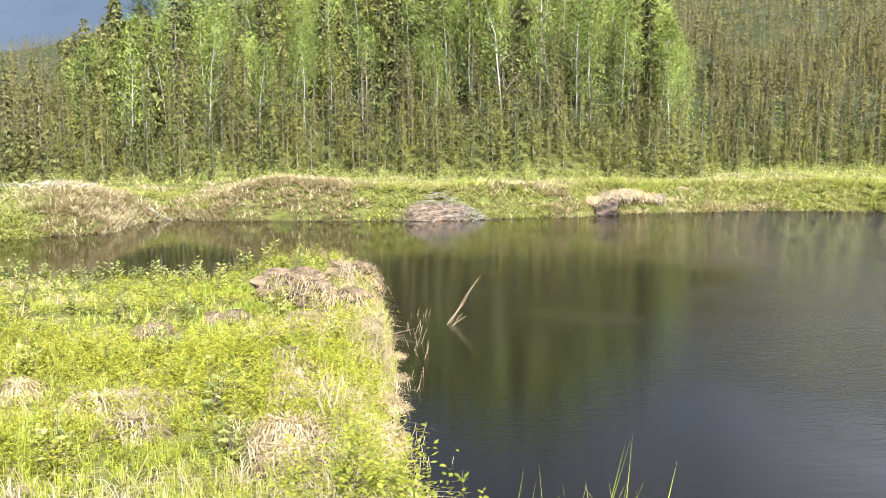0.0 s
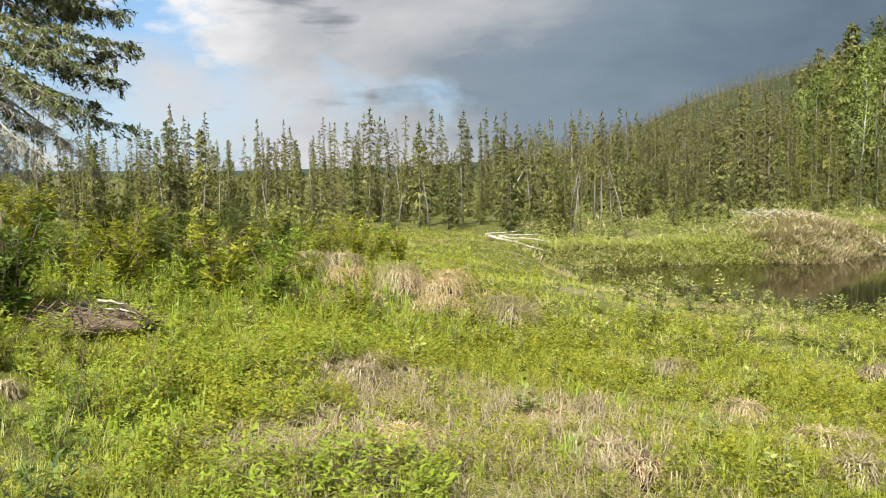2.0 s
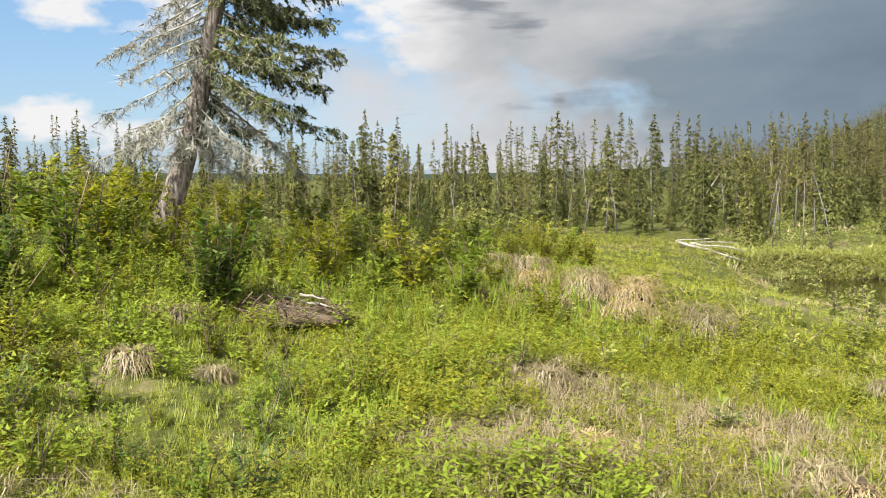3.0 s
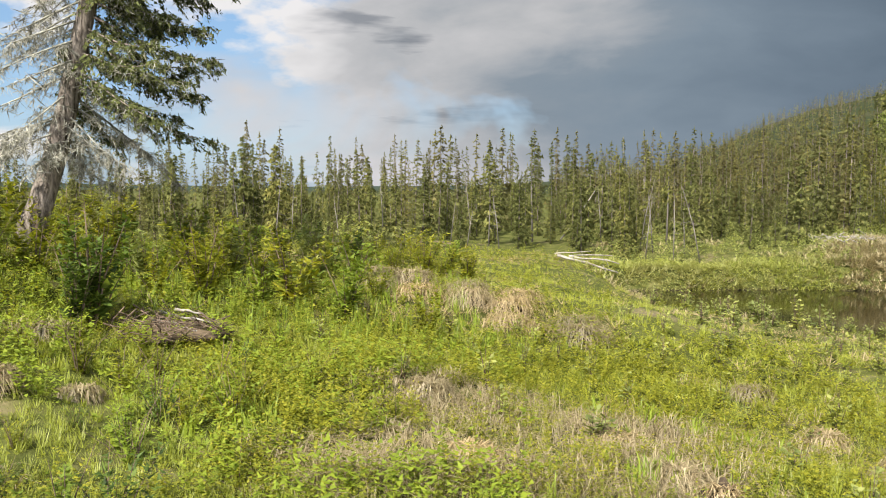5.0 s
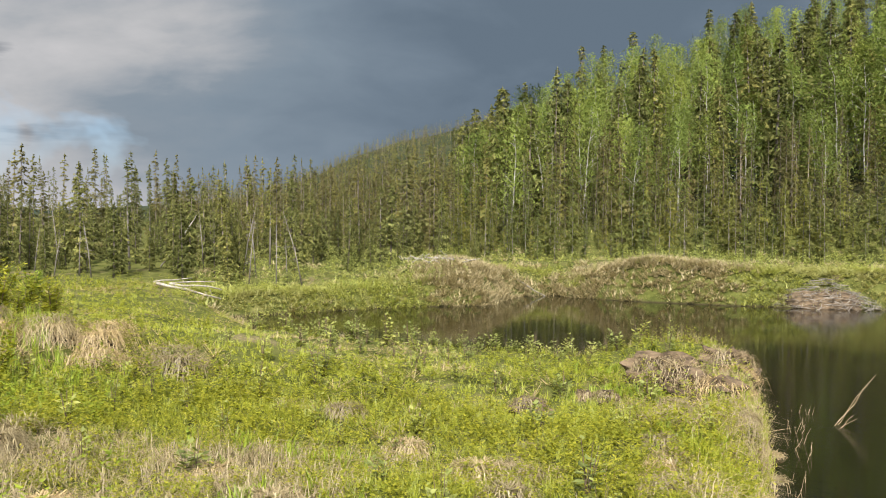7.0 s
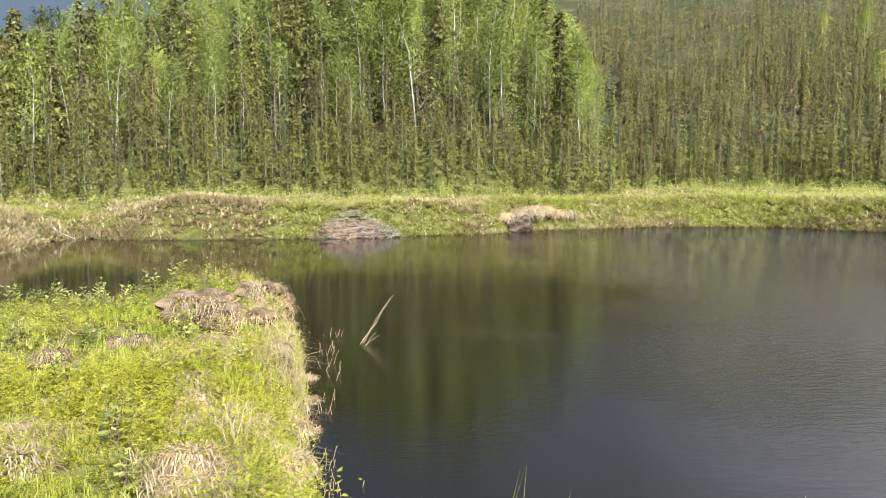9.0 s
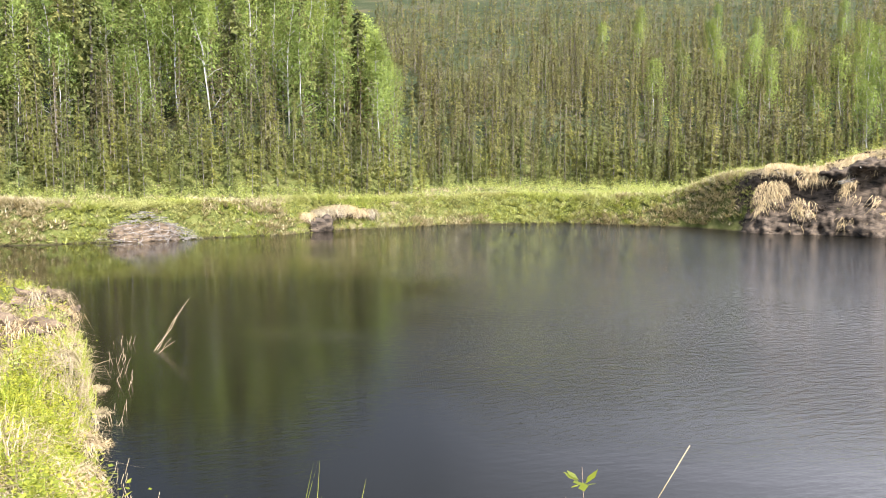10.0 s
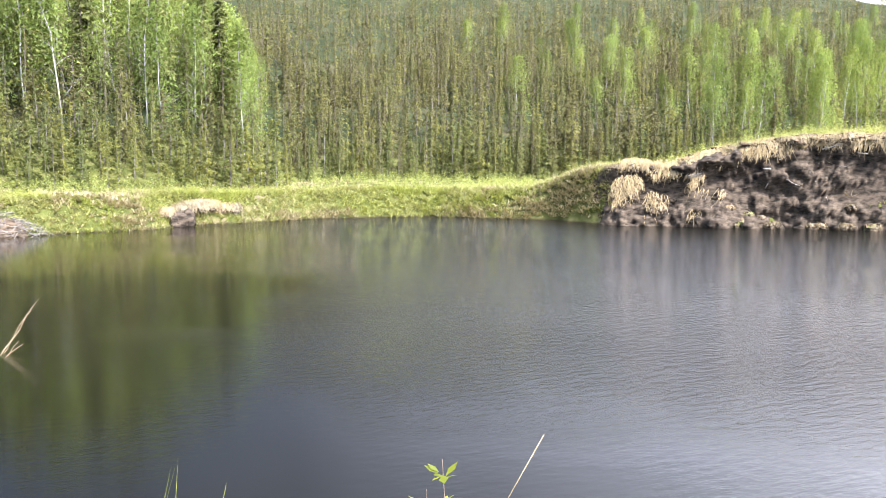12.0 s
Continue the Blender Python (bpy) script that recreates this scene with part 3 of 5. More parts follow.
def woods(name, label, groups, seed, leaf, bark, tone):
    """A wood as one mesh of crowns and one of stems: groups of (shapes, x, y, heights)."""
    g = np.random.default_rng(seed)
    parts, rounds, tints, stems = [], [], [], []
    for shapes, x, y, h in groups:
        for i, (v, f) in enumerate(shapes):
            m = slice(i, None, len(shapes))
            z = land(x[m], y[m]) - 0.1
            k = len(z)
            turns, leans = g.uniform(0, 6.28, k), g.normal(0, 0.022, k)
            w = h[m] * g.uniform(0.8, 1.25, k)
            at = np.column_stack([x[m], y[m], z])
            parts.append(spread(v, f, at, np.column_stack([w, w, h[m]]), turns, leans))
            rounds.append(spread(outward(v), f, np.zeros((k, 3)), np.ones(k), turns)[0])
            tints.append(np.repeat(g.uniform(*tone, k), len(v)))
            stems.append(spread(*tube([(0, 0, 0), (0, 0, 0.9)], [0.007, 0.002], 3), at, np.column_stack([w, w, h[m]]), turns, leans))
    me = mesh_of(name, *join(parts), leaf, False, np.concatenate(rounds), np.concatenate(tints))
    base = tagged(new(name, me), label, "forest", kind="stuff")
    part_of(base, "stems", mesh_of("stems", *join(stems), bark), "grey stems between the boughs")


def make_trees():
    g = np.random.default_rng(21)
    kinds = []
    for i in range(9):
        wide = [0.15, 0.12, 0.17, 0.11, 0.14, 0.10, 0.19, 0.13, 0.16][i]
        t = tube([(0, 0, 0), (0.004, 0.003, 0.5), (0, 0, 0.97)], [0.0125, 0.008, 0.0015], 5)
        c = bough_spruce_shape(110 + i, 32, 7, wide * 0.96, 0.04, 11, [0.0, 0.06, 0.0, 0.1, 0.05, 0.06, 0.0, 0.06, 0.0][i], 0.2)
        kinds.append(tree_kind("spruce_tree", "narrow olive-green black spruce at the edge of the woods", "spruce", "spruces", t, c, BARK, NEEDLE))
    gaunt = []
    for i in range(4):
        t = tube([(0, 0, 0), (0.005, -0.004, 0.5), (0, 0, 0.97)], [0.011, 0.0075, 0.0015], 5)
        c = bough_spruce_shape(145 + i, 26, 7, 0.075, [0.36, 0.45, 0.3, 0.42][i], 8, 0.12, 0.25)
        gaunt.append(tree_kind("spruce_tree", "tall thin spruce with a bare grey lower trunk", "spruce", "spruces", t, c, GREYBARK, NEEDLE))
    # tall ones that stand out on the skyline: bearing, angle of the top, distance
    thin = [(43.7, 4.2, 35), (42.5, 3.8, 36), (37.7, 4.2, 40), (36.6, 3.9, 41), (35.2, 3.8, 37)]
    full = [(46.5, 3.9, 33.5), (41.2, 3.4, 38), (40.2, 3.1, 37), (44.5, 2.4, 36), (39.2, 2.6, 36), (49.3, 2.2, 36), (54.5, 2.7, 38), (55.6, 2.6, 39), (62.2, 3.8, 37), (61.6, 3.4, 38), (60.2, 3.4, 36), (63.0, 2.9, 35), (58.6, 2.7, 39), (66.5, 2.6, 36), (38.3, 2.8, 38), (33.9, 3.0, 39), (32.5, 2.2, 40)]
    for ks, rows, s in ((gaunt, thin, 3), (kinds, full, 33)):
        spots = [polar(a, d) for a, _, d in rows]
        plant(ks, spots, [2.8 + d * math.tan(radians(e)) - float(land(*q)) for (a, e, d), q in zip(rows, spots)], s)
    wall = []
    for _ in range(1400):
        a = g.uniform(21, 98)
        d = g.uniform(31 if a > 36 else 35, 50) if a > 27 else g.uniform(38, 50)
        wall.append(polar(a, d))
    wall = apart(wall, 0.8)[:290]
    tops = g.choice([0, 1, 2], len(wall), p=[0.35, 0.45, 0.2])
    high = [(1.3, 2.1), (2.1, 2.9), (2.9, 3.6)]
    plant(kinds, wall, [g.uniform(*high[k]) for k in tops], 4, True)
    # young spruces along the foot of the hill
    front = []
    for _ in range(1200):
        a = g.uniform(-46, 24)
        foot = min(float(ridge_foot(a)), 60 if a < -17 else SPUR_FOOT)
        front.append(polar(a, foot + g.uniform(-1.5, 5.5)))
    q = np.array(apart(front, 0.66)[:430])
    shapes = [bough_spruce_shape(170 + i, 26, 6, [0.11, 0.13, 0.10, 0.14, 0.095][i], 0.04, 9, 0.06, 0.25) for i in range(5)]
    woods("spruce_fringe", "narrow dull green spruces along the foot of the hill", [(shapes, q[:, 0], q[:, 1], g.uniform(1.5, 4.0, len(q)))], 41, YOUNGNEEDLE, GREYBARK, (0.3, 1.0))
    def room(x, y):
        """Height up to the outline of the wooded spur, for trees that stand on it."""
        az, d = math.degrees(math.atan2(-x, y)), math.hypot(x, y)
        if az < -20:
            return 7.5
        return max(2.8 + d * math.tan(radians(float(np.interp(az, SPUR_AZ, SPUR_EL)))) - float(land(x, y)), 3.2)

    # old spruces that overtop the birches on the spur
    spur = []
    for _ in range(500):
        a = g.uniform(-13.5, 23)
        spur.append(polar(a, g.uniform(52, 90)))
    spur = apart(spur, 2.8)[:86]
    plant([kinds[k] for k in (0, 2, 4, 6, 8)], spur, [min(g.uniform(6.2, 9.8), 1.16 * room(*q)) for q in spur], 8, True)
    birches = []
    bk = []
    for i in range(6):
        t, c = birch_shape(200 + i, 1.0)
        bk.append(tree_kind("birch_tree", "tall slender birch with white bark and fresh green crown", "birch", "birches", t, c, BIRCHBARK, BIRCHLEAF))
    for _ in range(1500):
        a = g.choice([g.uniform(-15.2, 10), g.uniform(10, 23), g.uniform(-58, -28)], p=[0.56, 0.14, 0.30])
        if a > -20:
            d = g.uniform(50, 92) if a < 8 else g.uniform(48, 86)
        else:
            reach = g.uniform(0.22 if a > -42 else 0.1, 0.8)
            d = ridge_foot(a) / (1 - reach * (1 - ridge_foot(a) / ridge_far(a)))
            if g.random() > (-a - 26) / 26:
                continue
        birches.append(polar(a, d))
    birches = apart(birches, 2.1)[:290]
    plant(bk, birches, [min(g.uniform(4.8, 8.2), g.uniform(0.85, 1.0) * room(*q)) for q in birches], 6)
    # the woods that cover the slopes, evenly dense to the eye
    n = 3500
    a = g.uniform(-60, 42, n)
    foot, far = ridge_foot(a), ridge_far(a)
    d = foot / (1 - g.random(n) ** 0.9 * (1 - foot / (far + 10)))
    # thicker on the open side of the hill
    b = g.uniform(-59, -13, 2900)
    a = np.concatenate([a, b])
    d = np.concatenate([d, ridge_foot(b) / (1 - (0.4 + 0.6 * g.random(2900)) * (1 - ridge_foot(b) / (ridge_far(b) + 10)))])
    # the crest, the spur and the flats on the left
    a2 = np.where(g.random(900) < 0.5, g.uniform(-60, -13, 900), g.uniform(18, 38, 900))
    d2 = ridge_far(a2) - g.uniform(-12, 110, 900)
    a3, a4 = g.uniform(-15.5, 25, 320), g.uniform(20, 104, 480)
    a = np.concatenate([a, a2, a3, a4])
    d = np.concatenate([d, d2, 46 + 44 * g.random(320), g.uniform(43, 80, 480)])
    x, y = -np.sin(np.radians(a)) * d, np.cos(np.radians(a)) * d
    top = np.interp(a, SPUR_AZ, SPUR_EL)
    on_spur = (top > 3) & (d > 50) & (d < 100)
    bare = bumps(x, y, 16, 31) > 0.62
    bare |= on_spur & (a < 9) & (g.random(len(a)) < 0.55)
    bare |= (np.abs(a + 20.5) < 3.6) & (d > 98) & (d < 128) & (bumps(x, y, 9, 33) > -0.22)
    bare |= (top > 8) & (d > 100)
    x, y, d, a = x[~bare], y[~bare], d[~bare], a[~bare]
    h = np.where(d < 110, g.uniform(2.8, 6.0, len(x)), g.uniform(3.4, 5.8, len(x)))
    groups = []
    for k, (d0, d1, tiers, per, sprays) in enumerate([(0, 66, 22, 6, 10), (66, 100, 18, 5, 8), (100, 180, 14, 4, 5), (180, 2000, 9, 3, 3)]):
        m = (d >= d0) & (d < d1)
        shapes = [bough_spruce_shape(300 + i + 20 * k, tiers, per, [0.095, 0.115, 0.085, 0.13, 0.10, 0.08][i] * [1, 1.1, 1.3, 1.5][k], 0.05, sprays, 0.06, 0.12) for i in range(6)]
        groups.append((shapes, x[m], y[m], h[m]))
    woods("spruce_woods", "dense olive and brown spruce woods covering the hillside", groups, 42, FARNEEDLE, BARK, (0.05, 0.85))
    # grey dead stems along the front of the woods
    for i in range(34):
        az, dd = (g.uniform(31, 72), g.uniform(30.5, 37)) if i < 20 else (g.uniform(-12, 20), g.uniform(46, 62))
        px, py = polar(az, dd)
        hh = g.uniform(1.2, 2.9) if i < 20 else g.uniform(2.5, 5.0)
        base = thing("dead_snag", "bare grey dead stem among the spruces", "dead tree", "snags")
        base.matrix_basis = pose(px, py, float(land(px, py)) - 0.05)
        lean = g.normal(0, 0.09, 2) * hh
        part_of(base, "trunk", mesh_of("trunk", *tube([(0, 0, 0), (lean[0] * 0.4, lean[1] * 0.4, hh * 0.5), (lean[0], lean[1], hh)], [0.026, 0.017, 0.005], 5), GREYBARK, True))
        for j in range(7):
            u, t = g.uniform(0.3, 0.95), g.uniform(0, 6.28)
            r = 0.10 * hh * (1.1 - u) + 0.08
            p0 = np.array([lean[0] * u, lean[1] * u, hh * u])
            part_of(base, "dead_branch", mesh_of("dead_branch", *tube([p0, p0 + [math.cos(t) * r, math.sin(t) * r, -0.25 * r]], [0.011, 0.003], 3), GREYBARK))


make_trees()

# ---- small growth ----


def blade_tuft(seed, blades, height, wide, splay, segments=2):
    """A tuft of bent grass blades of about unit height."""
    g = np.random.default_rng(seed)
    v, f = [], []
    for _ in range(blades):
        a, b = g.uniform(0, 6.283), g.uniform(0, 6.283)
        foot = np.array([math.cos(b), math.sin(b), 0]) * g.uniform(0, 0.16)
        out, side = np.array([math.cos(a), math.sin(a), 0]), np.array([-math.sin(a), math.cos(a), 0])
        l, s = height * g.uniform(0.55, 1.1), splay * g.uniform(0.3, 1.2)
        mid = foot + out * l * s * 0.3 + np.array([0, 0, l * 0.62])
        tip = foot + out * l * s + np.array([0, 0, l * (1.0 - 0.42 * min(s, 1.6))])
        w, n = wide * g.uniform(0.7, 1.3), len(v)
        if segments == 2:
            v += [foot - side * w, foot + side * w, mid + side * w * 0.7, mid - side * w * 0.7, tip]
            f += [(n, n + 1, n + 2), (n, n + 2, n + 3), (n + 3, n + 2, n + 4)]
        else:
            v += [foot - side * w, foot + side * w, tip]
            f.append((n, n + 1, n + 2))
    return np.array(v), np.array(f)


def leaf_sprig(seed, leaves, size, height=1.0, spread_at=0.35, stems=4, simple=False):
    """Upright leafy shoots of about unit height: kite-shaped leaves along hidden stems."""
    g = np.random.default_rng(seed)
    v, f = [], []
    heads = [(g.uniform(0, 6.283), g.uniform(0.05, spread_at), g.uniform(0.6, 1.0)) for _ in range(stems)]
    for i in range(leaves):
        a, r, hh = heads[i % stems]
        u = g.uniform(0.12, 1.0)
        c = np.array([math.cos(a) * r * u, math.sin(a) * r * u, hh * height * u])
        b = g.uniform(0, 6.283)
        out = np.array([math.cos(b), math.sin(b), g.uniform(-0.25, 0.75)])
        side = np.array([-math.sin(b), math.cos(b), g.uniform(-0.4, 0.4)])
        l = size * g.uniform(0.6, 1.25) * (1.15 - 0.5 * u)
        p, n = c + out * l * 0.25, len(v)
        if simple:
            v += [p + side * l * 0.3, p - side * l * 0.3, p + out * l]
            f.append((n, n + 1, n + 2))
            continue
        v += [p, p + out * l * 0.5 + side * l * 0.33, p + out * l, p + out * l * 0.5 - side * l * 0.33]
        f += [(n, n + 1, n + 2), (n, n + 2, n + 3)]
    return np.array(v), np.array(f)


def stem_bunch(seed, stems, height, thick, spread_at=0.3):
    g = np.random.default_rng(seed)
    out = []
    for _ in range(stems):
        a, r, l = g.uniform(0, 6.283), g.uniform(0.05, spread_at), height * g.uniform(0.6, 1.0)
        tip = np.array([math.cos(a) * r, math.sin(a) * r, l])
        out.append(tube([(0, 0, -0.08), tip * [0.4, 0.4, 0.5] + g.normal(0, 0.015, 3), tip], [thick, thick * 0.75, thick * 0.25], 4))
    return join(out)


def strew(az0, az1, d0, d1, n, seed, power=1.0):
    """Random dry-land places between two bearings and two distances; power 1: denser near by."""
    g = np.random.default_rng(seed)
    a = g.uniform(az0, az1, n)
    d = d0 + (d1 - d0) * g.random(n) ** power
    x, y = -np.sin(np.radians(a)) * d, np.cos(np.radians(a)) * d
    on = shore_distance(x, y) > 0.08
    return x[on], y[on]


DRY_SPOTS = [(-6.95, 1.45, 0.4), (-6.9, 2.05, 0.36), (-9.2, 8.1, 1.0), (-9.6, 9.2, 1.0), (-7.7, 8.4, 0.7), (-4.2, 5.0, 0.4), (-4.7, 3.0, 0.65), (-3.2, 4.3, 0.4), (-5.9, 4.6, 0.45),
             (-4.4, 3.7, 0.4), (-1.7, 9.9, 0.5), (-1.35, 8.6, 0.4), (-1.27, 6.8, 0.35), (-0.95, 4.7, 0.3), (-0.6, 7.6, 0.3), (-2.3, 6.1, 0.4), (-10.8, 7.8, 0.6), (-9.3, 6.2, 0.45), (-8.5, 2.3, 0.4)]


def dryness(x, y):
    w = bumps(x, y, 2.6, 41) * 0.9 + bumps(x, y, 9.0, 43) * 0.5
    for cx, cy, r in DRY_SPOTS:
        w = w + 0.8 * bell(x, y, cx, cy, r)
    return w - 0.6 * bell(x, y, -6.4, 1.4, 2.2)


def field(shapes, x, y, heights, material, name, label, category, seed, stretch=1.0):
    """One carpet of small growth."""
    g = np.random.default_rng(seed)
    z, parts = land(x, y), []
    for i, (v, f) in enumerate(shapes):
        m = slice(i, None, len(shapes))
        h = heights[m]
        sc = np.column_stack([h * stretch, h * stretch, h])
        parts.append(spread(v, f, np.column_stack([x[m], y[m], z[m] - 0.015]), sc, g.uniform(0, 6.283, len(h)), g.normal(0, 0.12, len(h))))
    me = mesh_of(name, *join(parts), material)
    return tagged(new(name, me), label, category, kind="stuff")


def make_meadow():
    g = np.random.default_rng(77)
    near = [blade_tuft(10 + i, 12, 1.0, 0.014, 0.55) for i in range(4)]
    mid = [blade_tuft(20 + i, 10, 1.0, 0.035, 0.6, 1) for i in range(4)]
    wisp = [blade_tuft(30 + i, 12, 1.0, 0.012, 1.35) for i in range(4)]
    # close growth
    def off_brink(x, y):
        """Leaves out the steep brink right under the standpoint."""
        return ~((x > -0.15) & (y < 7.6) & (y > 2.0))

    far_tuft = [blade_tuft(40 + i, 13, 1.0, 0.022, 0.6, 1) for i in range(4)]
    for d0, d1, n, shapes, s in [(1.9, 5.2, 5200, near, 1), (5.0, 10.0, 10500, far_tuft, 101)]:
        x, y = strew(-14, 104, d0, d1, n, s, 0.8)
        on = off_brink(x, y) | (np.random.default_rng(s).random(len(x)) < 0.25)
        x, y = x[on], y[on]
        dry = dryness(x, y) + g.normal(0, 0.12, len(x))
        wet = dry < 0.34
        field(shapes, x[wet], y[wet], g.uniform(0.06, 0.17, wet.sum()) * (1 + 0.5 * bumps(x[wet], y[wet], 1.3, 3)), GREEN, "meadow_grass", "fresh yellow-green meadow grass on the near bank", "grass", 2)
        hay = dry > 0.26
        field(wisp, x[hay], y[hay], g.uniform(0.10, 0.24, hay.sum()), DRY, "dry_grass", "matted straw-coloured dead grass among the green", "grass", 3, 1.3)
    # middle distance
    x, y = strew(-4, 104, 8.5, 30, 22000, 4, 1.15)
    dry = dryness(x, y) + g.normal(0, 0.15, len(x))
    wet = dry < 0.42
    low = 1 - 0.55 * back_edge(x, y)
    field(mid, x[wet], y[wet], g.uniform(0.08, 0.19, wet.sum()) * low[wet], GREEN, "meadow_grass", "fresh green grass covering the point and the meadow", "grass", 5)
    hay = dry > 0.30
    field([blade_tuft(24 + i, 10, 1.0, 0.03, 1.5, 1) for i in range(4)], x[hay], y[hay], g.uniform(0.10, 0.24, hay.sum()) * low[hay], DRY, "dry_grass", "tan dead grass in patches over the meadow", "grass", 6, 1.4)
    # far banks
    x, y = strew(-75, 40, 25, 62, 12000, 7, 0.9)
    # along the far waterline
    edge = np.concatenate([np.linspace(p, q, int(np.hypot(*(q - p)) * 14)) for p, q in zip(SHORE[19:39], SHORE[20:40])])
    edge = np.repeat(edge, 36, 0) + g.uniform(-2.6, 2.6, (len(edge) * 36, 2))
    inland = shore_distance(edge[:, 0], edge[:, 1])
    edge = edge[(inland > 0.06) & ~((edge[:, 0] > 23) & (inland < 1.2))]
    x, y = np.concatenate([x, edge[:, 0]]), np.concatenate([y, edge[:, 1]])
    keep = (shore_distance(x, y) < 22) & (y > 20)
    x, y = x[keep], y[keep]
    dry = bumps(x, y, 4.0, 47) + bumps(x, y, 1.5, 48) * 0.5 + g.normal(0, 0.12, len(x)) + 0.22 * (shore_distance(x, y) < 0.6) + 0.6 * bell(x, y, -5.5, 33.6, 3.2) + 0.7 * bell(x, y, -13.6, 30.4, 2.2)
    wet = dry < 0.26
    wide = [blade_tuft(50 + i, 11, 1.0, 0.045, 0.9, 1) for i in range(4)]
    field([*wide[:2], *[leaf_sprig(55 + i, 14, 0.2, simple=True, spread_at=0.6) for i in range(3)]], x[wet], y[wet], g.uniform(0.14, 0.34, wet.sum()), BANKGREEN, "bank_grass", "bright green grass and herbs on the far bank", "grass", 8, 1.3)
    field(wide, x[~wet], y[~wet], g.uniform(0.15, 0.36, (~wet).sum()), BANKDRY, "dry_bank_grass", "tan dead grass along the far bank", "grass", 9, 1.5)
    # along the near waterline and the brow of the point
    edge = np.concatenate([np.linspace(p, q, int(np.hypot(*(q - p)) * 30)) for p, q in zip(SHORE[6:18], SHORE[7:19])])
    edge = np.repeat(edge, 9, 0) + g.uniform(-0.8, 0.8, (len(edge) * 9, 2))
    inland = shore_distance(edge[:, 0], edge[:, 1])
    edge = edge[(inland > 0.03) & (inland < 0.8)]
    x, y = edge[:, 0], edge[:, 1]
    dry = bumps(x, y, 0.9, 57) + g.normal(0, 0.15, len(x)) > 0.16
    field(near, x[~dry], y[~dry], g.uniform(0.12, 0.30, (~dry).sum()), GREEN, "brink_grass", "fresh grass along the brink of the point", "grass", 18)
    field(wisp, x[dry], y[dry], g.uniform(0.16, 0.34, dry.sum()), DRY, "dry_brink_grass", "dead grass hanging over the brink of the point", "grass", 19)
    # tall grass on the crest under the old spruce
    x, y = strew(48, 92, 9.6, 15, 900, 303, 1.0)
    field(near, x, y, g.uniform(0.2, 0.42, len(x)), LUSH, "tall_grass", "tall fresh grass on the crest of the bank", "grass", 304, 0.8)
    # behind the standpoint
    x, y = strew(104, 346, 1.9, 16, 2600, 301, 0.9)
    field(far_tuft, x, y, g.uniform(0.12, 0.28, len(x)), GREEN, "meadow_grass", "fresh green grass on the bank behind", "grass", 302, 1.3)
    # lush sedge patches
    spots = [(-15.5, 25.6, 1.6), (-13.3, 27.6, 1.2), (-4.0, 5.8, 0.7), (-1.3, 8.1, 0.4), (-1.6, 12.9, 0.4), (-2.9, 11.9, 0.4), (-2.4, 10.2, 0.4), (-3.2, 4.2, 0.5), (8.5, 36.9, 1.2), (3.5, 35.2, 1.0), (-7.5, 6.8, 0.9), (-9.6, 6.6, 0.8), (-6.2, 2.9, 0.5)]
    px, py = [], []
    for cx, cy, r in spots:
        q = g.normal(0, r * 0.6, (45, 2))
        px.append(cx + q[:, 0]), py.append(cy + q[:, 1])
    x, y = np.concatenate(px), np.concatenate(py)
    on = shore_distance(x, y) > 0.05
    field([blade_tuft(60 + i, 10, 1.0, 0.03, 0.4, 2) for i in range(3)], x[on], y[on], g.uniform(0.12, 0.26, on.sum()), LUSH, "sedge", "lush bright green sedge in soft clumps", "sedge", 10)
    # low leafy growth
    for d0, d1, n, shapes, s in [(2.6, 5.2, 2300, [leaf_sprig(70 + i, 34, 0.085) for i in range(5)], 11), (5.0, 10.0, 6800, [leaf_sprig(75 + i, 40, 0.10, simple=True) for i in range(5)], 111)]:
        x, y = strew(-2, 104, d0, d1, n, s, 0.9)
        thick = (bumps(x, y, 2.0, 51) + 0.5 * bumps(x, y, 0.8, 52) > -0.22) & off_brink(x, y) & (dryness(x, y) < 0.5)
        x, y = x[thick], y[thick]
        tall = 0.7 + 0.6 * np.clip(bumps(x, y, 1.6, 58) + 0.4, 0, 1)
        field(shapes, x, y, g.uniform(0.14, 0.40, len(x)) * tall, SHRUB, "low_shrubs", "low yellow-green leafy shoots of willow and herbs", "shrub", 12, 1.1)
    sprig = [leaf_sprig(80 + i, 22, 0.12, simple=True) for i in range(5)]
    x, y = strew(-2, 104, 9.5, 30, 14500, 13, 1.1)
    thick = bumps(x, y, 3.0, 53) + 0.5 * bumps(x, y, 1.2, 54) > -0.15
    x, y = x[thick], y[thick]
    field(sprig, x, y, g.uniform(0.18, 0.48, len(x)) * (1 - 0.65 * back_edge(x, y)), SHRUB, "low_shrubs", "low leafy green shrubs spread over the meadow", "shrub", 14, 1.2)
    x, y = strew(46, 104, 3.4, 10.5, 2300, 211, 0.9)
    thick = (bumps(x, y, 1.4, 71) + 0.5 * bumps(x, y, 0.6, 72) > -0.05) & (dryness(x, y) < 0.5)
    x, y = x[thick], y[thick]
    field([leaf_sprig(95 + i, 30, 0.12, simple=True) for i in range(4)], x, y, g.uniform(0.2, 0.46, len(x)), LUSH, "leafy_herbs", "lush green leafy herbs thick on the rough bank", "herbs", 17, 1.2)
    x, y = strew(-70, 40, 28, 62, 7500, 15, 0.9)
    keep = (shore_distance(x, y) < 18) & (y > 22) & (bumps(x, y, 5.0, 55) > -0.2) & (shore_distance(x, y) > 1)
    x, y = x[keep], y[keep]
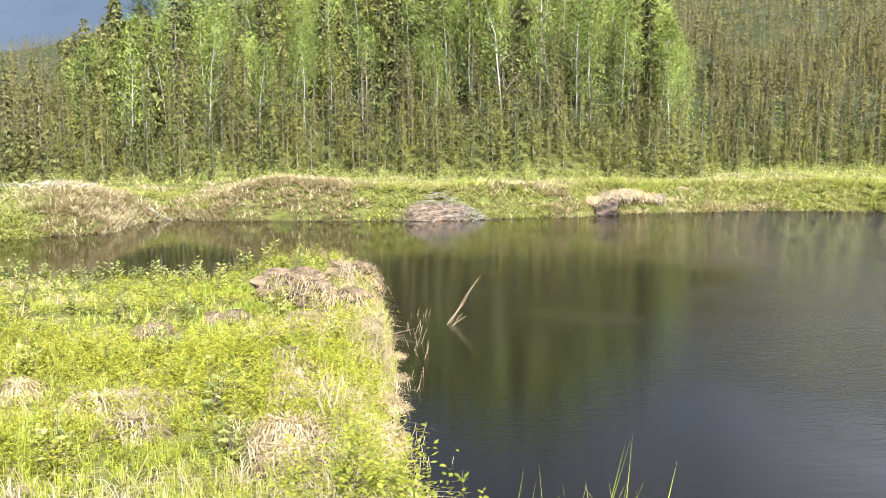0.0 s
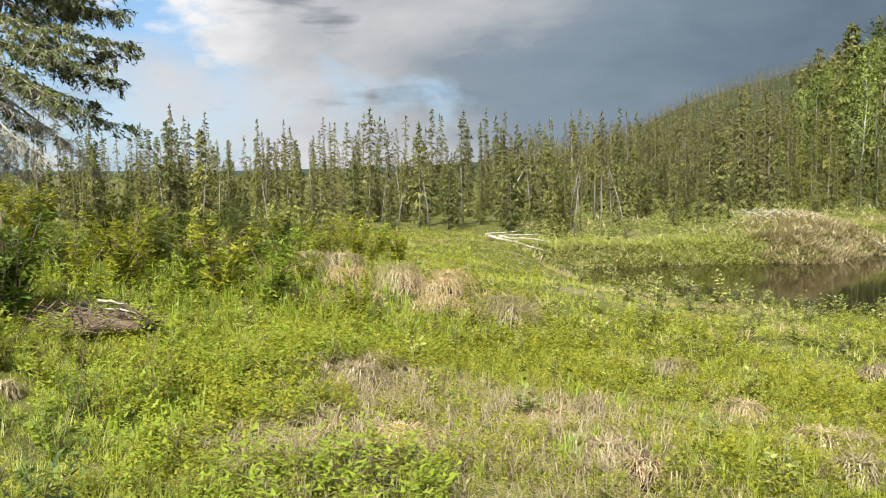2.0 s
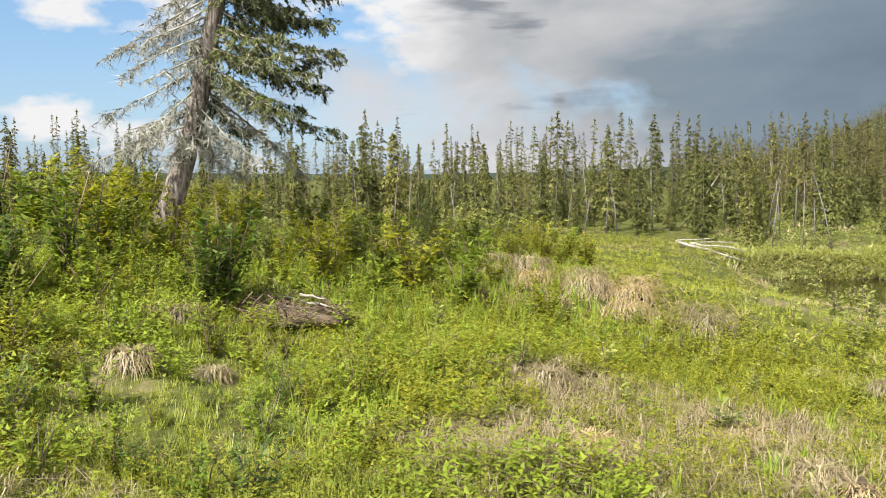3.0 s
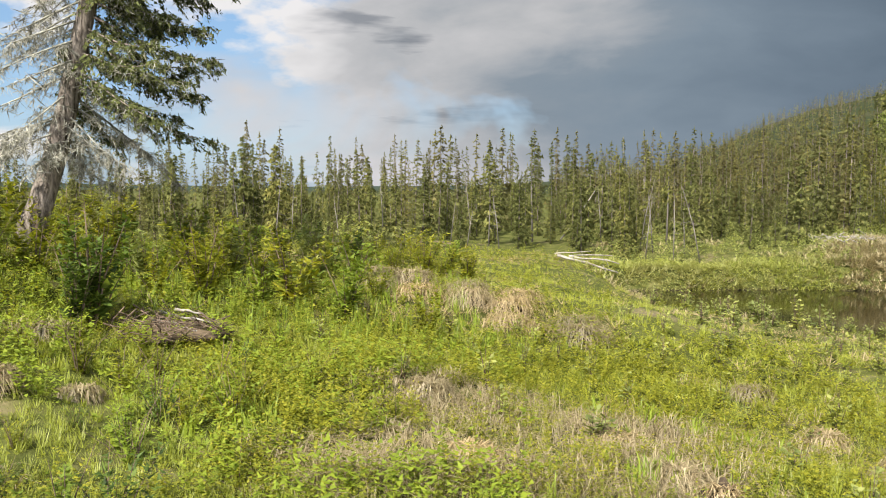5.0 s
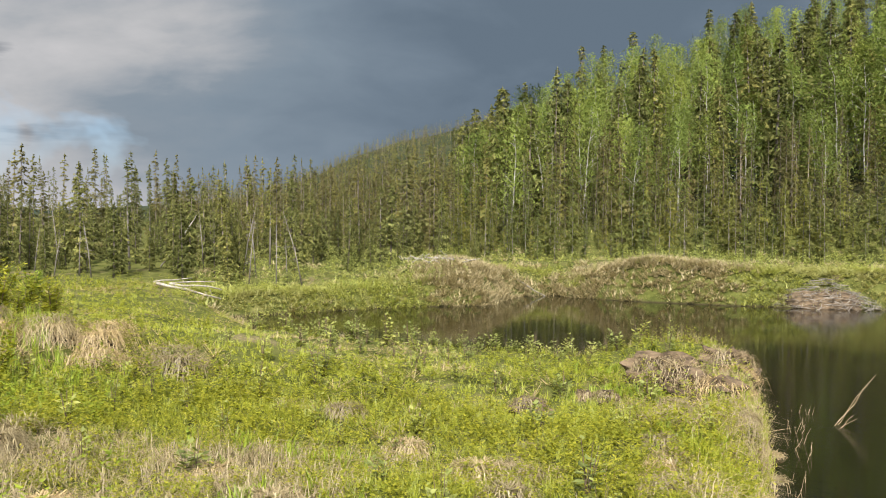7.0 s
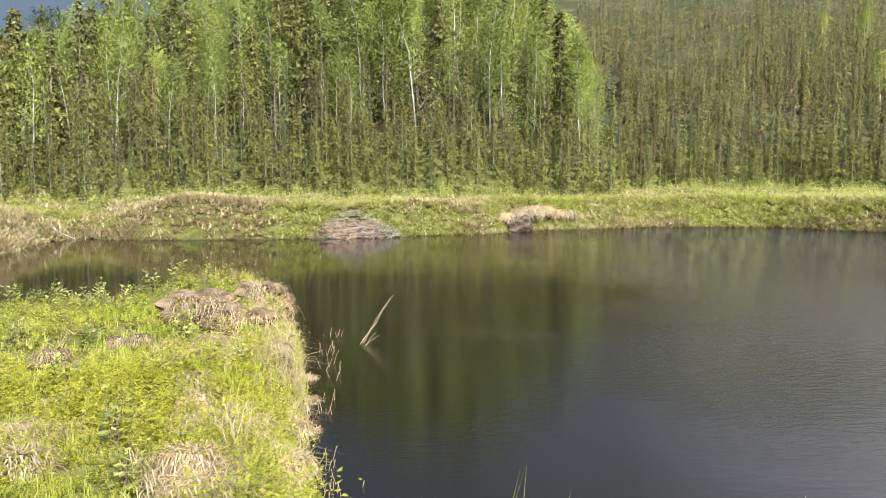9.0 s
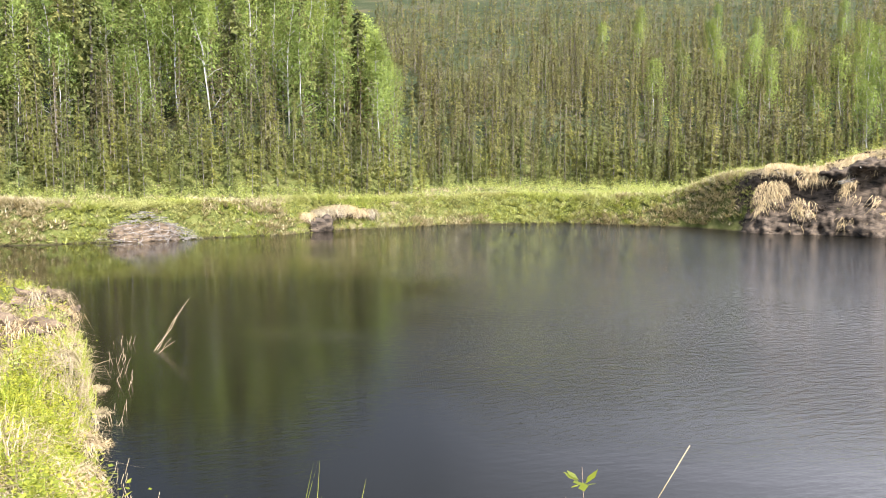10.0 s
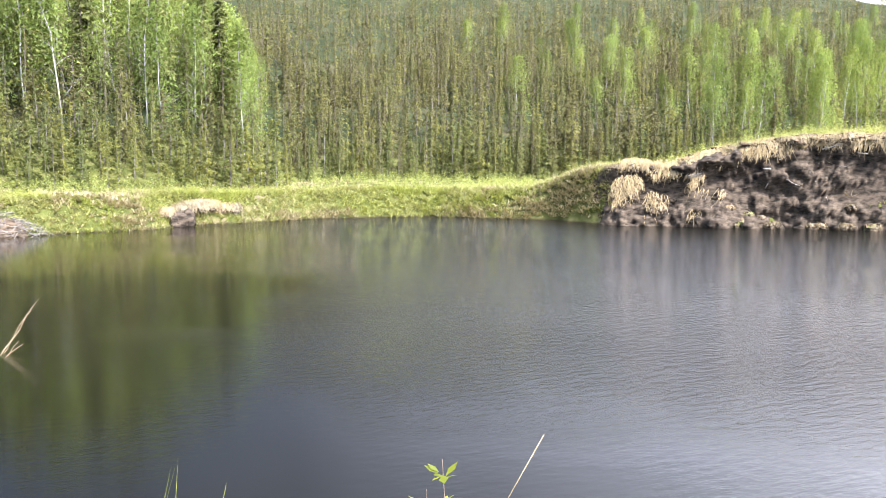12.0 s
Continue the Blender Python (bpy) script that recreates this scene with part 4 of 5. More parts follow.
    field([leaf_sprig(90 + i, 34, 0.13, simple=True) for i in range(4)], x, y, g.uniform(0.35, 0.8, len(x)), WILLOW, "bank_shrubs", "pale green willow scrub at the foot of the woods", "shrub", 16, 1.2)


make_meadow()


def shrub_kind(name, label, seed, leaves, size, leaf_material, stems=9, spread_at=0.35, thick=0.010):
    base = thing(name, label, "shrub", "shrubs")
    part_of(base, "woody_base", mesh_of("woody_base", *stem_bunch(seed, stems, 1.0, thick, spread_at), TWIG))
    part_of(base, "leaves", mesh_of("leaves", *leaf_sprig(seed, leaves, size, 1.0, spread_at, stems, leaves > 300), leaf_material))
    return base


def make_shrubs():
    g = np.random.default_rng(5)
    # upright willow shoots along the back edge of the point
    ks = [shrub_kind("willow_shrub", "upright pale green willow shoots at the edge of the point", 400 + i, 90, 0.16, WILLOW, 6, 0.22) for i in range(4)]
    places, heights = [], []
    for i in range(46):
        x = -2.3 - 9.2 * (i + g.random()) / 46
        y = 15.0 + 0.35 * math.sin(x) - 0.10 * abs(x + 5) + g.normal(0, 0.35)
        if shore_distance(np.array([x]), np.array([y]))[0] > 0.3:
            places.append((x, y)), heights.append(g.uniform(0.32, 0.66))
    plant(ks, places, heights, 31)
    # scattered shoots over the point
    places = [(g.uniform(-8.5, -1.0), g.uniform(4.5, 15.0)) for _ in range(160)]
    places = apart([p for p in places if shore_distance(np.array([p[0]]), np.array([p[1]]))[0] > 0.35], 0.5)[:85]
    plant(ks, places, [g.uniform(0.28, 0.55) for _ in places], 36, True)
    ks = [shrub_kind("leafy_shrub", "dense leafy green shrub on the rough bank", 420 + i, 430, 0.125, [SHRUB, LUSH, SHRUB, WILLOW][i], 6, 0.5) for i in range(4)]
    places = []
    for _ in range(900):
        places.append(polar(g.uniform(48, 100), g.choice([g.uniform(10.5, 15.5), g.uniform(10.5, 24)], p=[0.7, 0.3])))
    places = apart([p for p in places if p[0] < -6.5 and p[1] < 12.5 and back_edge(p[0], p[1]) < 0.3 and bell(p[0], p[1], -8.6, 8.6, 1.0) < 0.02 and shore_distance(np.array([p[0]]), np.array([p[1]]))[0] > 1], 0.62)[:190]
    plant(ks, places, [g.uniform(0.5, 1.1) for _ in places], 32)
    ks = [shrub_kind("alder_bush", "dark green leafy alder bush", 440 + i, 560, 0.10, DEEP, 7, 0.36) for i in range(2)]
    spots = [(-8.95, 2.85, 1.35), (-9.1, 2.95, 1.1), (-8.8, 2.65, 0.9), (-9.6, 1.5, 1.3), (-8.7, 0.7, 1.1), (-12.4, 5.4, 1.0), (-10.6, 1.0, 1.2), (-13.4, 8.2, 1.0), (-13.0, 8.9, 0.9), (-12.2, 4.4, 0.9)]
    plant(ks, [(x, y) for x, y, _ in spots], [h for *_, h in spots], 33)
    ks = [shrub_kind("leafy_shrub", "low leafy shrub on the steep rough bank", 450 + i, 360, 0.11, [SHRUB, LUSH][i], 7, 0.6) for i in range(2)]
    spots = [(-6.9, 0.6, 0.6), (-7.6, 1.5, 0.5), (-7.0, 2.4, 0.45), (-8.2, 0.4, 0.8), (-6.0, 0.2, 0.55), (-5.2, 0.9, 0.5), (-5.6, 1.9, 0.45), (-7.4, -0.4, 0.8), (-9.2, 0.2, 0.9), (-4.6, 1.2, 0.45), (-7.9, 2.4, 0.5), (-10.2, 2.2, 0.8), (-9.9, 3.9, 0.6), (-6.3, 3.1, 0.4), (-4.9, 2.3, 0.35), (-10.4, 4.6, 0.7), (-10.9, 4.0, 0.8), (-11.2, 5.0, 0.8), (-10.6, 3.2, 0.8), (-7.9, -0.2, 0.9), (-8.6, 1.5, 0.7), (-7.4, 0.6, 0.7), (-9.0, 0.9, 0.9), (-6.4, -0.5, 0.7), (-5.6, 0.4, 0.6), (-6.2, 1.0, 0.5), (-5.9, 2.4, 0.4), (-7.8, 2.9, 0.45), (-8.0, 4.4, 0.4), (-6.6, 3.9, 0.4), (-5.2, 3.7, 0.35)]
    plant(ks, [(x, y) for x, y, _ in spots], [h for *_, h in spots], 35)
    # shoots close before the lens, on the brink
    ks = [shrub_kind("young_poplar_shoot", "young shoot with bright yellow-green leaves on the brink", 460 + i, 64, 0.055, SHRUB, 1, 0.10, 0.0035) for i in range(4)]
    spots = [(-0.03, 3.01, 0.6), (0.05, 2.96, 0.46), (0.14, 2.6, 0.62), (0.22, 2.55, 0.62), (0.0, 2.96, 0.7), (1.11, 2.02, 1.0), (1.08, 2.06, 0.95), (1.13, 2.05, 0.92), (1.06, 2.01, 0.97), (1.10, 2.08, 0.9), (0.18, 2.62, 0.6), (0.10, 2.75, 0.62), (-1.4, 3.2, 0.5), (-2.2, 3.5, 0.55), (-2.6, 2.3, 0.6), (-3.4, 3.6, 0.5), (-2.9, 4.4, 0.5), (-4.7, 2.2, 0.7)]
    plant(ks, [(x, y) for x, y, _ in spots], [h for *_, h in spots], 34)
    # more of them rise out of the meadow
    spots = apart([polar(g.uniform(2, 88), g.uniform(3.0, 10.5)) for _ in range(420)], 0.55)
    spots = [q for q in spots if shore_distance(np.array([q[0]]), np.array([q[1]]))[0] > 0.5 and dryness(*q) < 0.45][:120]
    plant(ks, spots, [g.uniform(0.3, 0.62) for _ in spots], 37, True)
    # the thicket beside the rough bank
    ks = [shrub_kind("leafy_shrub", "bushy green shrub in the thicket", 470 + i, 330, 0.10, [LUSH, DEEP, SHRUB][i], 8, 0.5) for i in range(3)]
    spots = apart([polar(g.uniform(64, 90), g.uniform(4.6, 9.5)) for _ in range(260)], 0.5)
    spots = [q for q in spots if dryness(*q) < 0.4 and bell(*q, -8.9, 3.5, 0.9) < 0.2 and bell(*q, -6.9, 1.7, 0.6) < 0.3][:52]
    plant(ks, spots, [g.uniform(0.25, 0.55) for _ in spots], 38)


make_shrubs()


def make_big_spruce():
    """The old leaning spruce: dead grey twigs on one side, green sprays on the other."""
    g = np.random.default_rng(9)
    bx, by = -11.64, 2.94
    base = thing("old_spruce", "old leaning spruce with grey dead twigs and some green branches", "spruce")
    base.matrix_basis = pose(bx, by, float(land(bx, by)) - 0.1)
    tall = 6.8
    zz = np.linspace(0, 1, 12)
    lean = np.array([math.cos(radians(74)), math.sin(radians(74))])
    shift = 1.75 * zz**0.95 + 0.05 * np.sin(zz * 9)
    spine = np.column_stack([lean[0] * shift, lean[1] * shift, zz * tall])
    thick = 0.15 * (1 - zz) ** 0.75 + 0.012 + 0.06 * np.exp(-zz * 30)
    part_of(base, "trunk", mesh_of("trunk", *tube(spine, thick, 12), BARK, True), "grey-brown flaky spruce trunk")
    twigs, needles, rounds = [], [], []
    count = 112
    for i in range(count):
        u = 0.19 + 0.80 * (i + g.random()) / count
        p = np.array([np.interp(u, zz, spine[:, k]) for k in range(3)])
        a = g.uniform(0, 2 * np.pi)
        out = np.array([math.cos(a), math.sin(a), 0.0])
        side = np.array([-out[1], out[0], 0.0])
        right = out[:2] @ lean
        green = (right > -0.35 and u > 0.36 + g.uniform(-0.07, 0.05) - 0.06 * right) or u > 0.66 + g.uniform(-0.08, 0.08)
        if green:
            l = (1.95 * (1 - u) ** 0.42 + 0.12) * g.uniform(0.62, 1.05)
            fall, lift = g.uniform(0.35, 0.7), g.uniform(0.12, 0.3)
        else:
            l = (1.65 * (1 - u) ** 0.4 + 0.1) * g.uniform(0.5, 1.0) * (0.55 if u < 0.22 else 1.0)
            fall, lift = g.uniform(0.3, 0.75), g.uniform(-0.05, 0.15)
        q = np.linspace(0, 1, 7)
        line = p + out * (q * l)[:, None] + np.column_stack([np.cumsum(g.normal(0, 0.014, 7)) * q, np.cumsum(g.normal(0, 0.014, 7)) * q, l * (-fall * q**1.1 + lift * q**3)])
        part_of(base, "branch", mesh_of("branch", *tube(line, 0.014 * (1 - q) * (0.5 + l / 3) + 0.0025, 4), BARK if green else LICHEN, True), "drooping green branch" if green else "bare drooping branch")
        # side shoots along the branch
        n = int((30 if green else 26) * l) + 4
        f = g.uniform(0.12, 1.0, n)
        at = np.column_stack([np.interp(f, q, line[:, k]) for k in range(3)])
        sgn = g.choice([-1, 1], n)
        way = side * (sgn * g.uniform(0.25, 0.85, n))[:, None] + out * g.uniform(0.1, 0.8, n)[:, None] + np.array([0, 0, -1.0]) * g.uniform(0.15, 0.95, n)[:, None]
        reach = g.uniform(0.16, 0.44, n) * (1.15 - 0.5 * f)
        tips = at + way * reach[:, None]
        w = g.normal(0, 1, (n, 3)) * 0.004
        twigs.append(np.stack([at - w, at + w, tips], 1).reshape(-1, 3))
        # fine dead twigs, thick as hair on the bare side
        k = 5 if green else 18
        t = g.uniform(0.05, 1.0, (n, k, 1))
        c = (at[:, None] + (tips - at)[:, None] * t).reshape(-1, 3)
        w = g.normal(0, 1, c.shape) * 0.0034
        e = g.normal(0, 1, c.shape) * np.array([0.06, 0.06, 0.045]) - [0, 0, 0.055]
        twigs.append(np.stack([c - w, c + w, c + e], 1).reshape(-1, 3))
        if green:
            k = 22
            t = g.uniform(0.0, 1.08, (n, k, 1))
            c = (at[:, None] + (tips - at)[:, None] * t).reshape(-1, 3) + g.normal(0, 0.016, (n * k, 3))
            along = np.repeat(way, k, 0)
            e1 = along * g.uniform(0.016, 0.034, (n * k, 1)) + g.normal(0, 0.012, c.shape)
            e2 = g.normal(0, 1, c.shape) * 0.010
            needles.append(np.stack([c - e1 * 0.6 - e2, c - e1 * 0.6 + e2, c + e1], 1).reshape(-1, 3))
            rounds.append(np.repeat(np.array([out * 0.35 + [0, 0, 0.45]]), 3 * n * k, 0))
    d = np.concatenate(twigs)
    part_of(base, "dead_twig_growth", mesh_of("dead_twig_growth", d, np.arange(len(d)).reshape(-1, 3), LICHEN), "pale grey lichened dead twigs")
    v = np.concatenate(needles)
    part_of(base, "needles", mesh_of("needles", v, np.arange(len(v)).reshape(-1, 3), OLDNEEDLE, bulge=np.concatenate(rounds)), "green needle sprays")


make_big_spruce()

# ---- sod, sticks, logs, reeds ----


def blob(seed, rx, ry, rz, rough=0.35, level=3):
    """A lumpy clod."""
    bm = bmesh.new()
    bmesh.ops.create_icosphere(bm, subdivisions=level, radius=1.0)
    off = Vector((seed * 3.1, seed * 1.7, seed))
    for w in bm.verts:
        k = 1 + rough * noise.noise(w.co * 1.6 + off) + rough * 0.6 * noise.noise(w.co * 4.5 + off) + rough * 0.35 * noise.noise(w.co * 10 + off)
        w.co = Vector((w.co.x * rx * k, w.co.y * ry * k, w.co.z * rz * k))
    v = np.array([w.co for w in bm.verts])
    f = np.array([[q.index for q in face.verts] for face in bm.faces])
    bm.free()
    return v, f


def fringe(seed, rx, ry, rz, n, length, wide):
    """Dead grass hanging over the brow of a clod."""
    g = np.random.default_rng(seed)
    a, u = g.uniform(0, 6.283, n), g.random(n) ** 0.5
    root = np.column_stack([np.cos(a) * rx * u * 0.95, np.sin(a) * ry * u * 0.95, rz * np.sqrt(np.clip(1 - u**2, 0, 1)) * 1.02 + 0.01])
    out = np.column_stack([np.cos(a), np.sin(a), 0 * a])
    side = np.column_stack([-np.sin(a), np.cos(a), 0 * a])
    l = length * g.uniform(0.4, 1.3, n)[:, None]
    turn = g.normal(0, 0.9, n) + 0.4
    out, side = out * np.cos(turn)[:, None] + side * np.sin(turn)[:, None], side * np.cos(turn)[:, None] - out * np.sin(turn)[:, None]
    mid = root + out * l * 0.45 + [0, 0, 1] * l * g.uniform(-0.05, 0.2, (n, 1)) + side * g.normal(0, 0.1, (n, 1)) * l
    tip = mid + out * l * 0.3 - [0, 0, 1] * l * g.uniform(0.3, 0.75, (n, 1)) + side * g.normal(0, 0.15, (n, 1)) * l
    w = wide * g.uniform(0.6, 1.3, (n, 1))
    v = np.stack([root - side * w, root + side * w, mid + side * w * 0.8, mid - side * w * 0.8, tip], 1).reshape(-1, 3)
    k = np.arange(n)[:, None] * 5
    f = np.concatenate([k + [0, 1, 2], k + [0, 2, 3], k + [3, 2, 4]])
    return v, f


def sod(x, y, z, rx, ry, rz, turn, seed, hair=TURF, amount=260, label="clod of dark soil with a fringe of dead grass"):
    base = thing("sod_clump", label, "sod", "sods")
    base.matrix_basis = pose(x, y, z, 0, 0, turn)
    part_of(base, "clod", mesh_of("clod", *blob(seed, rx, ry, rz, 0.95), CLODSOIL, False), "dark crumbly soil")
    part_of(base, "grass_fringe", mesh_of("grass_fringe", *fringe(seed, rx * 0.95, ry * 0.95, rz, amount * 2, max(rx, ry) * 0.85, 0.0045 * max(1.0, y / 14)), hair), "hanging dead grass")


def tussock(x, y, r, h, seed, hair=DRY):
    base = thing("tussock", "straw-coloured tussock of drooping dead grass", "tussock", "tussocks")
    base.matrix_basis = pose(x, y, float(land(x, y)) - 0.04)
    part_of(base, "dead_grass", mesh_of("dead_grass", *fringe(seed, r * 0.6, r * 0.6, h, 850, r * 0.85, 0.0045), hair))
    part_of(base, "root_mat", mesh_of("root_mat", *blob(seed, r * 0.55, r * 0.55, h * 0.9, 0.3, 2), SOIL, True), "dark root mat")


def make_sods():
    for i, (x, y, up, rx, ry, rz, turn) in enumerate([
            (-2.2, 11.55, 0.06, 0.30, 0.2, 0.2, 15), (-1.85, 11.2, 0.04, 0.34, 0.2, 0.2, -25), (-1.6, 10.9, 0.0, 0.22, 0.2, 0.16, 0), (-1.3, 10.75, 0.0, 0.28, 0.18, 0.15, -20),
            (-1.5, 13.2, 0.03, 0.32, 0.24, 0.18, 30), (-1.3, 12.4, -0.02, 0.24, 0.2, 0.16, 0), (-3.15, 9.1, 0.02, 0.2, 0.17, 0.17, 40),
            (-1.3, 8.7, -0.06, 0.28, 0.22, 0.13, 0), (-2.45, 9.8, 0.0, 0.13, 0.12, 0.1, 0), (-2.85, 4.2, 0.0, 0.13, 0.11, 0.12, 0), (-2.7, 9.9, -0.02, 0.12, 0.1, 0.1, 0)]):
        k = 1.3 if i < 6 else 1.0
        sod(x, y, float(land(x, y)) + up, rx * k, ry * k, rz * k, turn, 11 + i)
    for i, (x, y, r) in enumerate(DRY_SPOTS):
        if r < 0.62:
            tussock(x, y, r * 0.62, 0.08 + 0.12 * r, 60 + i)
    for i, (x, y) in enumerate([(-9.2, 8.1), (-8.8, 8.5), (-7.8, 8.7), (-9.7, 7.6), (-10.3, 7.3), (-9.9, 8.7), (-8.3, 8.0), (-9.3, 9.2), (-7.3, 8.3), (-10.6, 8.2)]):
        tussock(x, y, 0.42, 0.2, 110 + i)
    for i, (x, y) in enumerate([(-1.25, 7.0), (-1.0, 5.0), (-0.62, 6.9), (-0.6, 5.9), (-1.75, 8.9), (-2.0, 5.2), (-2.5, 5.9), (-1.15, 6.0), (-1.5, 7.8), (-3.4, 6.6), (-4.6, 7.6)]):
        tussock(x, y, 0.24, 0.13, 130 + i)
    for i, (x, y) in enumerate([(-0.68, 10.3), (-0.62, 9.1), (-0.78, 11.4), (-0.72, 8.3), (-1.0, 9.6)]):
        tussock(x, y, 0.26, 0.12, 90 + i)


make_sods()


def stick(base, p, q, r, material, name="stick", label=""):
    """One crooked stick as a part."""
    g = np.random.default_rng(int(abs(p[0] * 1000 + q[1] * 777)) + 1)
    p, q = np.array(p, float), np.array(q, float)
    s = np.linspace(0, 1, 5)[:, None]
    l = np.linalg.norm(q - p)
    line = p + (q - p) * s + g.normal(0, 0.025 * l, (5, 3)) * np.sin(s * np.pi)
    me = mesh_of(name, *tube(line, r * (1 - 0.55 * s[:, 0]), 6), material, True)
    return part_of(base, name, me, label)


def stick_pile(name, label, x, y, rx, ry, rz, count, thick, seed, material, soil=True, cone=False):
    g = np.random.default_rng(seed)
    base = thing(name, label, "stick pile")
    z = float(land(x, y)) if soil is not None else 0.0
    base.matrix_basis = pose(x, y, max(z, 0.0) * (0.0 if y > 33 and x > -2 else 1.0))
    if soil:
        part_of(base, "mound", mesh_of("mound", *blob(seed, rx * (0.72 if cone else 0.9), ry * (0.72 if cone else 0.9), rz * (0.62 if cone else 0.8), 0.4), CLODSOIL, True), "mud and earth core")
    for _ in range(count):
        a, u = g.uniform(0, 6.283), g.random() ** 0.5
        c = np.array([math.cos(a) * rx * u, math.sin(a) * ry * u, rz * ((1 - u) ** 0.85 if cone else math.sqrt(max(0, 1 - u * u))) + 0.03])
        b = g.uniform(0, 6.283)
        l = g.uniform(0.3, 0.9) * max(rx, ry) * 0.55
        d = np.array([math.cos(b) * l, math.sin(b) * l, 0])
        d[2] = -(d[0] * c[0] / rx**2 + d[1] * c[1] / ry**2) * rz * 0.6 + (0 if cone else g.normal(0, 0.35) * l)
        stick(base, c - d * 0.5, c + d * 0.5, thick * g.uniform(0.5, 1.3), material)
    return base


def make_woodwork():
    stick_pile("beaver_lodge", "grey heap of gnawed sticks and mud at the waterline", -0.3, 33.65, 1.95, 1.1, 1.0, 330, 0.010, 3, LODGEWOOD, True, True)
    stick_pile("brush_pile", "tangle of dead sticks and roots on the dark bank", -8.9, 3.5, 0.95, 0.6, 0.09, 260, 0.007, 4, TWIG)
    stick_pile("brush_pile", "old dry mound of twigs and dead grass by the inlet", -13.9, 30.4, 1.5, 1.2, 0.1, 40, 0.018, 5, GREYWOOD, False)
    base = thing("pale_branches", "pale barkless branches lying on the brush", "branch")
    base.matrix_basis = pose(-8.75, 3.5, float(land(-8.75, 3.5)) + 0.13)
    for p, q in [((-0.35, 0.1, 0.05), (0.42, 0.3, 0.0)), ((-0.25, -0.05, 0.0), (0.5, 0.12, -0.06)), ((-0.1, 0.16, 0.09), (0.3, 0.28, 0.08))]:
        stick(base, p, q, 0.018, GREYWOOD)
    # fallen trunks at the edge of the woods
    for i, (p, q, r) in enumerate([((-18.15, 20.0, 0.12), (-16.9, 21.4, 0.12), 0.05), ((-18.2, 20.6, 0.1), (-17.2, 21.8, 0.12), 0.04), ((-18.6, 21.1, 0.1), (-17.6, 22.0, 0.3), 0.025),
                                   ((-18.8, 20.6, 0.1), (-17.9, 21.3, 0.34), 0.022), ((-11.6, 33.3, 0.0), (-10.2, 33.6, 0.0), 0.03)]):
        base = thing("fallen_log", "weathered pale fallen log at the edge of the woods", "log", "logs")
        stick(base, (*p[:2], float(land(*p[:2])) + r * 0.8 + p[2]), (*q[:2], float(land(*q[:2])) + r * 0.8 + q[2]), r, GREYWOOD, "log")
        if p[2] > 0:
            # broken branch stubs that prop it on the brush
            for s in (0.25, 0.75):
                x, y = p[0] + (q[0] - p[0]) * s, p[1] + (q[1] - p[1]) * s
                stick(base, (x + 0.05, y + 0.1, float(land(x, y)) - 0.1), (x, y, float(land(x, y)) + p[2] + (q[2] - p[2]) * s + r), r * 0.4, GREYWOOD, "branch_stub")
    # leaning dead stems
    for x, y, h, tx, ty in [(-24.6, 27.3, 2.2, 1.2, 0.9), (-16.3, 63, 5.5, 0.1, 0.2), (-19.5, 61, 5.0, 1.5, 0.4)]:
        base = thing("dead_snag", "bare pale dead trunk standing in the woods", "dead tree", "snags")
        z = float(land(x, y))
        base.matrix_basis = pose(x, y, z - 0.05)
        stick(base, (0, 0, 0), (tx, ty, h), 0.02 + 0.0006 * y, GREYWOOD, "trunk")


make_woodwork()


def make_reeds():
    g = np.random.default_rng(12)
    clumps = [(-0.42, 10.2, 4, 0.14), (-0.42, 9.8, 5, 0.14), (-0.5, 12.0, 4, 0.24), (-0.45, 11.4, 4, 0.18), (-0.5, 14.2, 7, 0.14), (-0.5, 12.9, 7, 0.22), (-0.32, 7.5, 9, 0.16), (-0.25, 7.2, 8, 0.14), (-0.4, 8.0, 7, 0.18)]
    for x, y, n, h in clumps:
        base = thing("reed_clump", "dead straw-coloured reeds standing in the shallows", "reeds", "reeds")
        base.matrix_basis = pose(x, y, -0.15)
        for _ in range(n):
            a, l = g.uniform(0, 6.283), h * g.uniform(0.5, 1.15)
            f = g.normal(0, 0.1, 2)
            stick(base, (f[0], f[1], 0), (f[0] + math.cos(a) * l * 0.6, f[1] + math.sin(a) * l * 0.6, l * 0.8 + 0.15), 0.004, STRAW, "reed")
    base = thing("leaning_branch", "thin bare branch slanting out of the water", "branch")
    for p, q, r in [((-0.12, 13.4, -0.1), (0.51, 14.3, 0.65), 0.0055), ((-0.1, 13.5, -0.1), (0.40, 14.2, 0.5), 0.0045), ((-0.1, 13.4, -0.1), (0.26, 13.6, 0.12), 0.005), ((-0.1, 13.4, -0.1), (0.2, 13.4, 0.2), 0.005)]:
        stick(base, p, q, r, STRAW, "twig")
    base = thing("dry_stalk", "single thin dry grass stalk on the brink", "grass stalk")
    stick(base, (1.0, 2.1, 1.1), (1.30, 1.90, 2.06), 0.0026, STRAW, "stalk")
    for i, (x, y, h) in enumerate([(0.11, 2.59, 0.66), (0.33, 2.35, 0.84), (0.47, 2.42, 0.76), (0.24, 2.42, 0.7), (0.4, 2.36, 0.76)]):
        base = thing("grass_tuft", "tall fresh grass tuft on the brink before the water", "grass", "tufts")
        base.matrix_basis = pose(x, y, float(land(x, y)) - 0.02)
        v, f = blade_tuft(500 + i, 22, 1.0, 0.006, 0.45)
        part_of(base, "blade_spray", mesh_of("blade_spray", v * [h * 0.6, h * 0.6, h], f, GREEN))


make_reeds()


